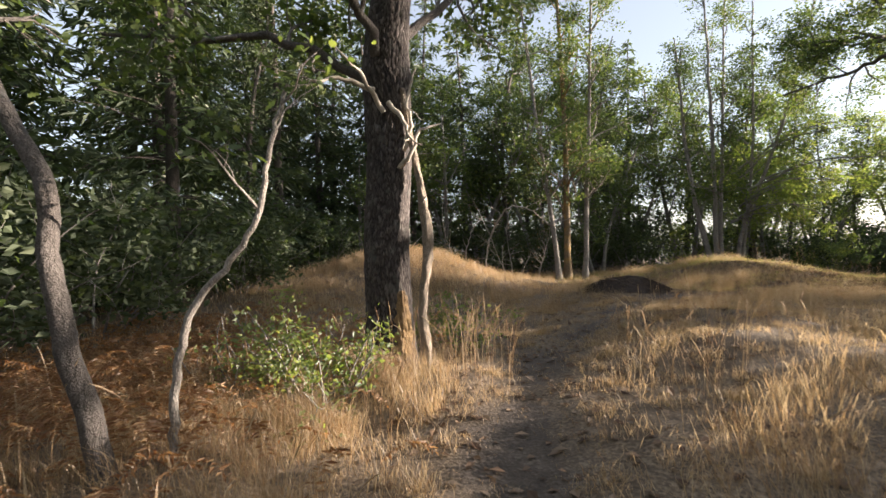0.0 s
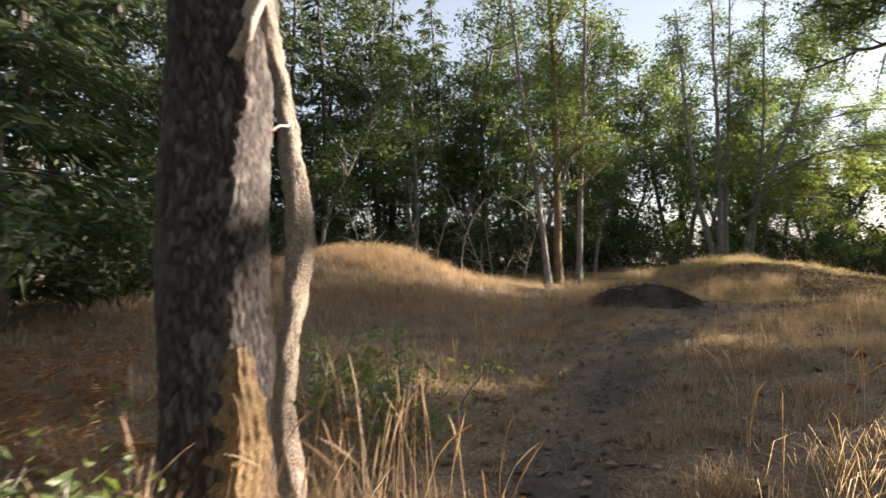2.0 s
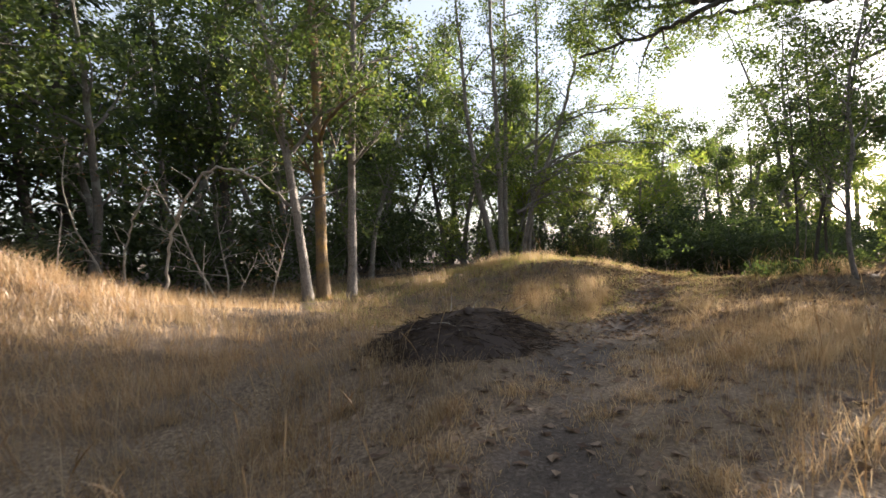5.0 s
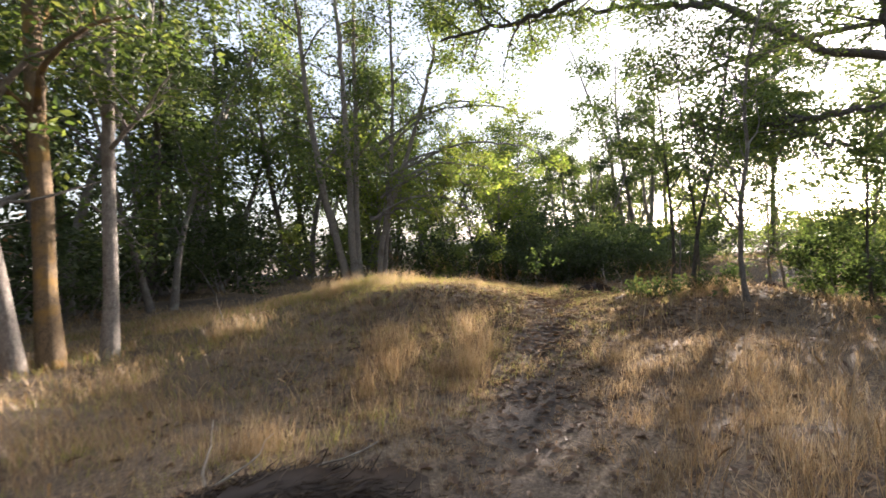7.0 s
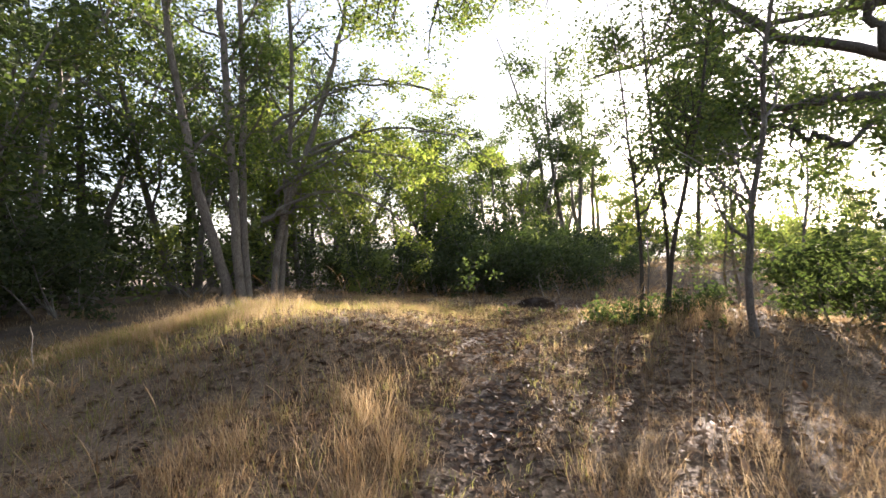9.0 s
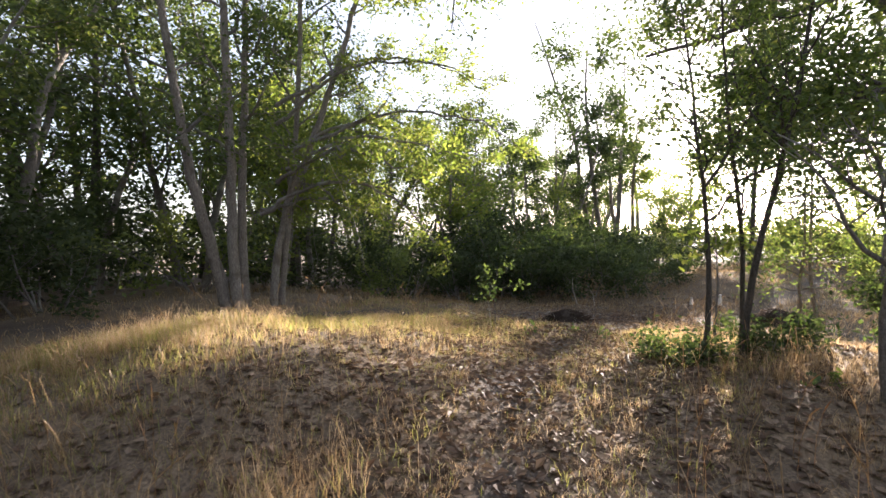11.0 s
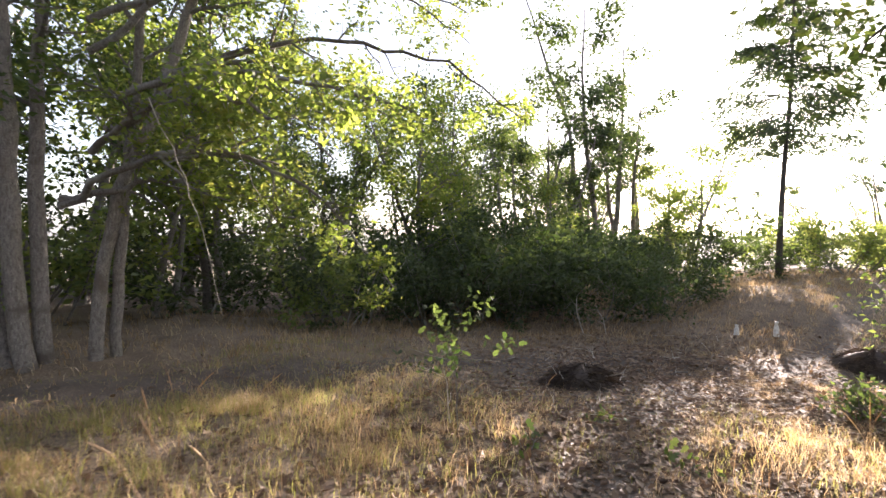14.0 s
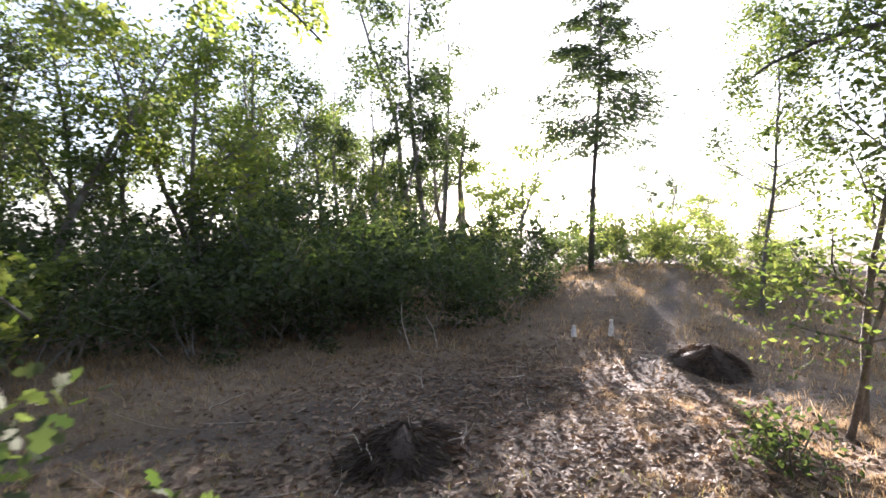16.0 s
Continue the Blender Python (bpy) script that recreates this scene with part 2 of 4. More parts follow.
    me.vertices.add(len(verts))
    me.vertices.foreach_set("co", np.asarray(verts, np.float32).ravel())
    idx = np.concatenate([f.ravel() for f in faces])
    size = np.concatenate([np.full(len(f), f.shape[1], np.int32) for f in faces])
    me.loops.add(len(idx))
    me.loops.foreach_set("vertex_index", idx)
    me.polygons.add(len(size))
    me.polygons.foreach_set("loop_start", np.concatenate([[0], np.cumsum(size)[:-1]]).astype(np.int32))
    me.update(calc_edges=True)
    me.polygons.foreach_set("use_smooth", np.full(len(size), smooth_faces))
    me.materials.append(material)
    me.update()
    return me


def part(name, me, parent, label=""):
    ob = new(name, me)
    ob.parent = parent
    if label:
        tagged(ob, label)
    return ob


near = np.arange(-14, 42.01, 0.22)
grow_out = 0.25 * np.cumsum(1.17 ** np.arange(1, 49))
gx = np.concatenate([near[0] - grow_out[::-1], near, near[-1] + grow_out])
gy = np.concatenate([-8 - grow_out[::-1], np.arange(-8, 32.01, 0.22), 32 + grow_out])
GX, GY = np.meshgrid(gx, gy)
GZ = height(GX, GY)
nx, ny = len(gx), len(gy)
ids = np.arange(nx * ny).reshape(ny, nx)
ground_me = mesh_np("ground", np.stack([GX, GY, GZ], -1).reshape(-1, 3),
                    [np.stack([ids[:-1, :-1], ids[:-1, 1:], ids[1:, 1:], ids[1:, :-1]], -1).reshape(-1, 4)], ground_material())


def bare(x, y):
    """How trodden and grassless the ground is, 0 to 1."""
    a = np.exp(-(off_line(x, y, TRAIL) / 0.42) ** 2) * (0.75 + 0.25 * np.sin(1.7 * x + 2.3 * y))
    b = np.maximum(0.8 * np.exp(-(off_line(x, y, SIDE) / 0.9) ** 2), 0.4 * np.exp(-((x - 13.6) / 4.0) ** 2 - ((y - 15.0) / 2.4) ** 2))
    c = 0.85 * np.exp(-((x - 19) / 4.0) ** 2 - ((y - 16) / 2.6) ** 2)
    return np.clip(np.maximum(np.maximum(a, b), c), 0, 1)


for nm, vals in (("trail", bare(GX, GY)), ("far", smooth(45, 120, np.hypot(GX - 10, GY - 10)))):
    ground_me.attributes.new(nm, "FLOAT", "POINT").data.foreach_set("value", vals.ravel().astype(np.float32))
ground = tagged(new("ground", ground_me), "dry straw-covered meadow ground with a trodden earth trail", "ground", kind="structure")


# ---- plant building ----
def tubes(paths):
    """Tapered round limbs: each path is (points, radii)."""
    V, Q, n0 = [], [], 0
    for pts, rad in paths:
        pts, rad = np.asarray(pts, float), np.asarray(rad, float)
        k = 4 if rad[0] < 0.02 else 6 if rad[0] < 0.06 else 12
        t = np.gradient(pts, axis=0)
        t /= np.linalg.norm(t, axis=1)[:, None] + 1e-9
        ref = np.array([1.0, 0, 0]) if abs(t[0, 0]) < 0.8 else np.array([0, 1.0, 0])
        u = np.cross(t, ref)
        u /= np.linalg.norm(u, axis=1)[:, None] + 1e-9
        w = np.cross(t, u)
        a = np.arange(k) * 2 * np.pi / k
        ring = pts[:, None] + rad[:, None, None] * (np.cos(a)[None, :, None] * u[:, None] + np.sin(a)[None, :, None] * w[:, None])
        m = len(pts)
        V.append(ring.reshape(-1, 3))
        i = n0 + np.arange(m * k).reshape(m, k)
        j = np.roll(i, -1, axis=1)
        Q.append(np.stack([i[:-1], j[:-1], j[1:], i[1:]], -1).reshape(-1, 4))
        n0 += m * k
    return np.concatenate(V), [np.concatenate(Q)]


def smooth_path(pts, n=24, wob=0.0, rng=None):
    """A rounded line through a few points."""
    pts = np.asarray(pts, float)
    s = np.concatenate([[0], np.cumsum(np.linalg.norm(np.diff(pts, axis=0), axis=1))])
    tang = np.gradient(pts, s, axis=0)
    q = np.linspace(0, s[-1], n)
    i = np.clip(np.searchsorted(s, q, side="right") - 1, 0, len(s) - 2)
    d = (s[i + 1] - s[i])[:, None]
    k = ((q - s[i])[:, None]) / d
    out = (2 * k**3 - 3 * k**2 + 1) * pts[i] + (k**3 - 2 * k**2 + k) * d * tang[i] + (-2 * k**3 + 3 * k**2) * pts[i + 1] + (k**3 - k**2) * d * tang[i + 1]
    if wob:
        out[1:-1] += rng.normal(0, wob, (n - 2, 3))
    return out


def unit(v):
    return v / (np.linalg.norm(v, axis=-1, keepdims=True) + 1e-9)


def shoot(rng, p, d, length, r0, r1, steps, wander, lift):
    """One wandering shoot; lift bends it up (or down)."""
    pts, step = [np.array(p, float)], length / steps
    d = np.array(d, float)
    for _ in range(steps):
        d = unit(d + rng.normal(0, wander, 3) + np.array([0, 0, lift]))
        pts.append(pts[-1] + d * step)
    return np.array(pts), np.linspace(r0, r1, steps + 1)


def side_way(rng, d, spread):
    a = rng.normal(0, 1, 3)
    a = unit(a - d * np.dot(a, d))
    return unit(d * math.cos(spread) + a * math.sin(spread))


def twigs(rng, axis, count, length, levels, start=0.25, spread=1.0, wander=0.2, lift=0.05, shrink=0.55, kids=5, sets=None):
    """Branches on a main line, and branches on those; returns limbs and the leafy ends."""
    pts, rad = axis
    limbs, ends = [], []
    for c in range(count):
        first = len(limbs)
        f = start + (1 - start) * (c + rng.random()) / count
        i = min(int(f * (len(pts) - 1)), len(pts) - 2)
        d = unit(pts[i + 1] - pts[i])
        ln = length * (0.6 + 0.6 * rng.random()) * (1.15 - 0.5 * f)
        r = min(rad[i] * 0.6, 0.012 + ln * 0.016)
        limb = shoot(rng, pts[i], side_way(rng, d, spread * (0.7 + 0.5 * rng.random())), ln, r, r * 0.3, 6 if levels > 1 else 4, wander, lift)
        limbs.append(limb)
        if levels > 1:
            a, b = twigs(rng, limb, kids, ln * shrink, levels - 1, 0.3, spread, wander, lift, shrink, kids)
            limbs += a
            ends += b
        else:
            ends.append(limb[0][1:])
        ends.append(limb[0][-2:])
        if sets is not None:
            sets.append(limbs[first:])
    return limbs, ends


LOBES = [(0.0, 0.03), (0.22, 0.2), (0.34, 0.1), (0.52, 0.34), (0.66, 0.17), (0.84, 0.26), (1.0, 0.05)]


def leaves(rng, at, size, shape="plain", up=0.5, axis=None, width=0.55):
    """Leaf blades at the given places, each with its own turn; plain ones are folded diamonds, oak ones are lobed."""
    n = len(at)
    d = rng.normal(0, 1, (n, 3)) if axis is None else axis + rng.normal(0, 0.35, (n, 3))
    d = unit(d * np.array([1, 1, 0.6]) - np.array([0, 0, 0.15]))
    nor = rng.normal(0, 1, (n, 3)) + np.array([0, 0, up])
    s = unit(np.cross(d, nor))
    nor = np.cross(s, d)
    sz = (size * (0.6 + 0.8 * rng.random(n)))[:, None]
    if shape == "plain":
        V = np.stack([at, at + sz * (0.45 * d + 0.5 * width * s + 0.1 * nor), at + sz * d, at + sz * (0.45 * d - 0.5 * width * s + 0.1 * nor)], 1)
        F = np.arange(n * 4).reshape(n, 4)
        return V.reshape(-1, 3), [F]
    k = len(LOBES)
    rows = []
    for u, w in LOBES:
        bend = at + sz * (u * d - 0.18 * u * u * nor)
        rows += [bend + sz * w * s + sz * 0.05 * nor, bend - sz * w * s + sz * 0.05 * nor]
    V = np.stack(rows, 1)
    base = (np.arange(n) * 2 * k)[:, None]
    F = np.concatenate([base + np.array([2 * i, 2 * i + 2, 2 * i + 3, 2 * i + 1]) for i in range(k - 1)])
    return V.reshape(-1, 3), [F]


def scatter(rng, ends, n, sigma):
    ends = [e for e in ends if rng.random() < 0.55] or ends
    pts = np.concatenate(ends)
    return pts[rng.integers(0, len(pts), n)] + rng.normal(0, 1, (n, 3)) * np.array([sigma, sigma, sigma * 0.7])


def plant(name, base, label, category, group, trunks, limbs, crown, stem_mat, leaf_mat, crown_label="", stem_name="trunk", stuff=False):
    """An Empty at the base with its trunks, its limbs and its crown. All given round the base."""
    root = tagged(new(name), label, category, group)
    root.location = base
    for k, (tr, m) in enumerate(trunks):
        part(stem_name, mesh_np(stem_name, *tubes([tr]), m), root)
    if stuff:
        tagged(part("branchwork", mesh_np("branchwork", *tubes([q for one in limbs for q in one]), stem_mat), root), kind="stuff")
        limbs = []
    for one in limbs:
        part("limb", mesh_np("limb", *tubes(one), stem_mat), root)
    if crown is not None:
        part("crown", mesh_np("crown", *crown, leaf_mat, False), root, crown_label)
    return root


def on_ground(x, y, sink=0.04):
    return (x, y, float(height(x, y)) - sink)


def broad_tree(seed, name, base, tall, r, label, stem_mat, leaf_mat, stems=1, lean=(0, 0), crown_from=0.3, count=14, length=2.2, levels=2, nleaf=7000, size=0.12,
               sigma=0.22, fork=0.12, group="", lift=0.06, shape="plain", wander=0.06, kids=5):
    rng = np.random.default_rng(seed)
    trunks, limbs, ends = [], [], []
    for k in range(stems):
        a = rng.random() * 6.28
        off = np.array([math.cos(a), math.sin(a), 0]) * (0 if stems == 1 else 0.25 + 0.12 * k)
        d = unit(np.array([lean[0], lean[1], 1.0]) + off * fork * 4)
        tr = shoot(rng, off - np.array([0, 0, 0.1]), d, tall * (0.85 + 0.3 * rng.random()), r, r * 0.15, 14, wander, 0.02)
        tr[1][0] *= 1.35
        trunks.append((tr, stem_mat))
        _, b = twigs(rng, tr, max(4, count // stems), length, levels, crown_from, 1.05, 0.2, lift, kids=kids, sets=limbs)
        ends += b
    at = scatter(rng, ends, nleaf, sigma)
    return plant(name, base, label, "tree", group, trunks, limbs, leaves(rng, at, size, shape), stem_mat, leaf_mat)


def fir(seed, name, base, tall, r, label, width=2.2, whorls=26, bare_to=0.12, spray=26, group="", gap=0.0, needle=0.5):
    rng = np.random.default_rng(seed)
    tr = shoot(rng, (0, 0, -0.1), (0, 0, 1), tall, r, 0.02, 14, 0.015, 0.02)
    limbs, at, ax = [], [], []
    for w in range(whorls):
        f = bare_to + (1 - bare_to) * (w + 0.9 * rng.random()) / whorls
        p = tr[0][min(int(f * 14), 13)]
        p = np.array([p[0], p[1], f * tall])
        for b in range(5):
            if rng.random() < gap:
                continue
            a = rng.random() * 6.28
            ln = width * (1.03 - f) ** 0.75 * (0.55 + 0.6 * rng.random())
            limb = shoot(rng, p, (math.cos(a), math.sin(a), 0.15), ln, 0.008 + 0.006 * ln, 0.004, 6, 0.12, -0.06)
            limbs.append([limb])
            k = max(6, int(spray * ln / width))
            i = rng.integers(1, 6, k)
            q = limb[0][i] + (limb[0][i + 1] - limb[0][i]) * rng.random((k, 1))
            out = unit(limb[0][-1] - limb[0][0])
            sidew = np.cross(out, (0, 0, 1.0)) * rng.choice([-1, 1], k)[:, None]
            at.append(q + rng.normal(0, 1, (k, 3)) * np.array([0.16, 0.16, 0.12]) * ln / 2 - np.array([0, 0, 0.08]))
            ax.append(out * 0.7 + sidew * 0.8 - np.array([0, 0, 0.5]) + rng.normal(0, 0.3, (k, 3)))
    at, ax = np.concatenate(at), np.concatenate(ax)
    return plant(name, base, label, "conifer tree", group, [(tr, DARK_BARK)], limbs, leaves(rng, at, needle, "plain", 1.5, ax, 0.24), DARK_BARK, NEEDLE, stuff=True)


def shrub(seed, name, base, tall, spread, label, leaf_mat, stems=14, nleaf=2500, size=0.09, group="", stem_mat=None, shape="plain", sigma=0.12, levels=1):
    rng = np.random.default_rng(seed)
    limbs, ends = [], []
    for k in range(stems):
        a = rng.random() * 6.28
        off = np.array([math.cos(a), math.sin(a), 0]) * spread * 0.35 * rng.random()
        tr = shoot(rng, off - np.array([0, 0, 0.05]), (math.cos(a) * spread / tall * 0.8, math.sin(a) * spread / tall * 0.8, 1), tall * (0.6 + 0.5 * rng.random()), 0.008 + tall * 0.006, 0.003, 8, 0.14, 0.0)
        limbs.append(tr)
        x, e = twigs(rng, tr, 4, tall * 0.35, levels, 0.25, 1.0, 0.2, 0.02)
        limbs += x
        ends += e + [tr[0][3:]]
    root = tagged(new(name), label, "shrub", group)
    root.location = base
    tagged(part("stemwork", mesh_np("stemwork", *tubes(limbs), stem_mat or GREY_BARK), root), kind="stuff")
    part("foliage", mesh_np("foliage", *leaves(rng, scatter(rng, ends, nleaf, sigma), size, shape), leaf_mat, False), root)
    return root


# ---- big oak by the trail and the crooked stems beside it ----
def big_oak():
    rng = np.random.default_rng(3)
    x, y = -0.62, 5.35
    line = smooth_path([(0, 0, -0.15), (0.0, 0, 0.5), (-0.02, 0, 1.5), (0.03, 0.05, 2.6), (0.0, 0.1, 3.6), (0.15, 0.1, 5.0), (0.1, 0.3, 7.0), (0.3, 0.2, 9.0)], 150)
    z = line[:, 2]
    rad = np.interp(z, [-0.15, 0.1, 0.35, 0.8, 2.0, 3.4, 5, 9], [0.36, 0.31, 0.265, 0.245, 0.235, 0.245, 0.17, 0.03])
    z = np.concatenate([np.arange(-0.15, 4.2, 0.022), np.linspace(4.2, 9.0, 40)])
    line = np.stack([np.interp(z, line[:, 2], line[:, i]) for i in range(3)], -1)
    rad = np.interp(z, [-0.15, 0.1, 0.35, 0.8, 2.0, 3.0, 3.35, 3.6, 5, 9], [0.36, 0.31, 0.265, 0.245, 0.232, 0.24, 0.27, 0.25, 0.17, 0.03])
    k = 190
    a = np.arange(k) * 2 * np.pi / k
    A, Z = np.meshgrid(a, z)
    # plates: long cells parted by deep furrows, wound round the trunk
    P = np.stack([A.ravel() * 0.245 + 0.018 * np.sin(6 * Z.ravel()), np.minimum(Z.ravel(), 4.2) * 0.5 + 0.012 * np.sin(21 * A.ravel())], -1)
    seeds = np.stack([rng.uniform(-0.1, 1.65, 4000), rng.uniform(-0.15, 2.2, 4000)], -1)
    lift = rng.random(4000)
    R = np.empty(len(P))
    for s in range(0, len(P), 1000):
        dist = np.hypot(P[s:s + 1000, None, 0] - seeds[None, :, 0], P[s:s + 1000, None, 1] - seeds[None, :, 1])
        two = np.argpartition(dist, 1, axis=1)[:, :2]
        near2 = np.sort(np.take_along_axis(dist, two, 1), axis=1)
        cell = np.take_along_axis(two, np.argmin(np.take_along_axis(dist, two, 1), axis=1)[:, None], 1)[:, 0]
        R[s:s + 1000] = smooth(0.0, 0.009, near2[:, 1] - near2[:, 0]) * (0.012 + 0.012 * lift[cell])
    plate = np.clip(R / 0.024, 0, 1)
    R = R.reshape(A.shape) * smooth(9.0, 4.0, Z) + rad[:, None] * (1 + 0.05 * np.sin(3 * A + 1) * np.exp(-np.clip(Z, 0, 9) * 1.5)) + rng.normal(0, 0.0012, A.shape)
    V = np.stack([line[:, 0:1] + R * np.cos(A), line[:, 1:2] + R * np.sin(A), Z], -1).reshape(-1, 3)
    i = np.arange(len(z) * k).reshape(-1, k)
    j = np.roll(i, -1, axis=1)
    root = tagged(new("oak_tree"), "large oak with furrowed grey-brown bark and dead lower limbs", "tree")
    root.location = on_ground(x, y)
    trunk_me = mesh_np("trunk", V, [np.stack([i[:-1], j[:-1], j[1:], i[1:]], -1).reshape(-1, 4)], PLATE_BARK)
    trunk_me.attributes.new("plate", "FLOAT", "POINT").data.foreach_set("value", plate.astype(np.float32))
    part("trunk", trunk_me, root)
    # bare wood where the bark has gone at the foot
    zs, fs = np.linspace(0.04, 0.95, 60), np.linspace(-1, 1, 26)
    F, S = np.meshgrid(fs, zs)
    mid, half = -0.75 - 0.1 * S, (0.7 * np.clip(1 - S / 0.98, 0, 1) ** 0.4 * (1 + 0.12 * np.sin(31 * S) + 0.1 * np.sin(57 * S + 1)) + 0.02) * np.where(F > 0, 1.0, 0.85 + 0.15 * np.sin(43 * S))
    ang = mid + half * F
    pr = np.interp(S, z, rad) * (1 + 0.05 * np.sin(3 * ang + 1) * np.exp(-S * 1.5)) + 0.03 - 0.022 * np.abs(F) ** 4 + 0.007 * np.sin(37 * ang + 3 * np.sin(9 * S)) + 0.004 * np.sin(60 * S + 9 * ang)
    px = np.interp(S, z, line[:, 0])
    i2 = np.arange(S.size).reshape(S.shape)
    part("bark_scar", mesh_np("bark_scar", np.stack([px + pr * np.cos(ang), pr * np.sin(ang), S], -1).reshape(-1, 3), [np.stack([i2[:-1, :-1], i2[:-1, 1:], i2[1:, 1:], i2[1:, :-1]], -1).reshape(-1, 4)], SCAR), root, "bare yellow-brown wood at the trunk's foot")
    dead = [[(0.2, -0.12, 2.5), (0.3, -0.2, 2.75), (0.26, -0.22, 3.05), (0.36, -0.25, 3.35)], [(-0.1, -0.2, 3.15), (-0.45, -0.4, 3.2), (-0.9, -0.5, 3.1)], [(0.05, -0.22, 3.0), (0.2, -0.32, 2.8), (0.3, -0.35, 2.55), (0.42, -0.36, 2.5)],
            [(0.0, -0.22, 2.9), (-0.2, -0.5, 3.2), (-0.45, -0.6, 3.5)],
            [(0.15, -0.15, 2.3), (0.3, -0.3, 2.42), (0.42, -0.3, 2.7), (0.62, -0.3, 2.74)]]
    for d in dead:
        ln = smooth_path(d, 14, 0.012, rng)
        part("dead_limb", mesh_np("dead_limb", *tubes([(ln, np.linspace(0.032, 0.008, 14))]), DEAD_WOOD), root, "pale bare dead limb")
    limbs, ends = [], []
    for d in [[(0, 0, 3.2), (-0.9, 0.0, 3.7), (-2.0, 0.1, 3.9), (-3.2, 0.0, 3.9)], [(0, 0, 3.6), (0.7, 0.6, 4.5), (1.5, 1.6, 5.4)], [(0, 0, 3.5), (-0.4, -0.8, 4.2), (-0.8, -1.6, 4.4)],
              [(0, 0.1, 4.2), (0.6, -0.8, 5.0), (1.2, -1.4, 5.8)], [(0, 0.1, 4.4), (-0.8, 1.2, 5.4), (-1.4, 2.4, 6.2)], [(0.1, 0.2, 6), (0.8, 0.6, 7.5), (1.4, 0.8, 8.4)], [(0.1, 0.2, 6), (-0.9, -0.3, 7.2), (-1.6, -0.5, 8.2)]]:
        ln = smooth_path(d, 12, 0.03, rng)
        limb = (ln, np.linspace(0.065, 0.02, 12))
        part("limb", mesh_np("limb", *tubes([limb]), OAK_BARK), root)
        tw, e = twigs(rng, limb, 8, 1.3, 2, 0.25, 1.0, 0.25, 0.0)
        limbs += tw
        ends += e
    tagged(part("branchwork", mesh_np("branchwork", *tubes(limbs), GREY_BARK), root), kind="stuff")
    part("crown", mesh_np("crown", *leaves(rng, scatter(rng, ends, 7000, 0.13), 0.095, "oak"), OAK_LEAF, False), root)
    # the dying stem beside the trunk stands by itself
    stem = tagged(new("dead_sapling"), "pale barked dying stem pressed against the oak trunk", "dead wood")
    bx, by = -0.22, 5.1
    stem.location = on_ground(bx, by)
    pts = smooth_path([(0.0, -0.02, -0.1), (0.02, -0.02, 0.25), (-0.015, 0.0, 0.55), (0.0, 0.01, 0.85), (0.045, 0.02, 1.15), (0.06, 0.03, 1.45), (0.02, 0.05, 1.75), (-0.03, 0.08, 2.1), (-0.13, 0.1, 2.6), (-0.2, 0.12, 3.1)], 90, 0.003, rng)
    for f, way in ((36, (0.3, -0.5, 0.3)), (54, (0.5, -0.2, 0.5)), (74, (-0.2, -0.5, 0.4)), (82, (0.6, -0.1, 0.1))):
        part("twig", mesh_np("twig", *tubes([shoot(rng, pts[f], way, 0.34, 0.009, 0.003, 7, 0.35, 0.0)]), DEAD_WOOD), stem)
    k = 26
    ang = np.arange(k) * 2 * np.pi / k
    wide = np.interp(np.linspace(0, 1, 90), [0, 0.08, 0.3, 0.48, 0.6, 1], [0.076, 0.058, 0.05, 0.056, 0.046, 0.026])
    AA, HH = np.meshgrid(ang, pts[:, 2])
    RR = wide[:, None] * (1 + 0.1 * np.sin(2 * AA + 5 * HH) + 0.07 * np.sin(5 * AA + 9 * np.sin(3 * HH)) + 0.05 * np.sin(17 * HH + 3 * AA)) + rng.normal(0, 0.0022, AA.shape)
    V = np.stack([pts[:, 0:1] + RR * np.cos(AA), pts[:, 1:2] + RR * np.sin(AA), HH], -1).reshape(-1, 3)
    i = np.arange(90 * k).reshape(-1, k)
    j = np.roll(i, -1, axis=1)
    part("stem", mesh_np("stem", V, [np.stack([i[:-1], j[:-1], j[1:], i[1:]], -1).reshape(-1, 4)], PEELED_BARK), stem)


big_oak()


def crooked(name, x, y, line, r, material, label, twig, nleaf, seed):
    rng = np.random.default_rng(seed)
    root = tagged(new(name), label, "tree")
    root.location = on_ground(x, y)
    pts = smooth_path(line, 44, 0.006, rng)
    axis = (pts, np.interp(np.linspace(0, 1, 44), [0, 0.06, 1], [r * 1.5, r, r * 0.45]))
    part("trunk", mesh_np("trunk", *tubes([axis]), material), root)
    limbs, ends = twigs(rng, axis, twig, 0.7, 2, 0.7, 0.9, 0.25, 0.03, kids=3)
    tagged(part("branchwork", mesh_np("branchwork", *tubes(limbs), material), root), kind="stuff")
    part("crown", mesh_np("crown", *leaves(rng, scatter(rng, ends, nleaf, 0.12), 0.06, "oak"), OAK_LEAF, False), root)


crooked("young_oak", -1.84, 2.58, [(0, 0, -0.1), (-0.12, 0, 0.45), (-0.27, 0, 1.0), (-0.36, 0.05, 1.4), (-0.36, 0.05, 1.65), (-0.6, 0.1, 2.05), (-0.9, 0.2, 2.6), (-1.0, 0.3, 3.6)], 0.066, OAK_BARK,
        "crooked young oak with grey bark in dead bracken", 6, 220, 11)
crooked("bent_sapling", -1.6, 2.77, [(0, 0, -0.1), (0.02, 0, 0.5), (0.13, 0, 0.95), (0.34, 0.02, 1.2), (0.48, 0.03, 1.42), (0.56, 0.03, 1.75), (0.64, 0.03, 2.1), (0.7, 0.03, 2.25)], 0.028, PALE_BARK,
        "thin pale crooked sapling with few leaves", 3, 90, 12)

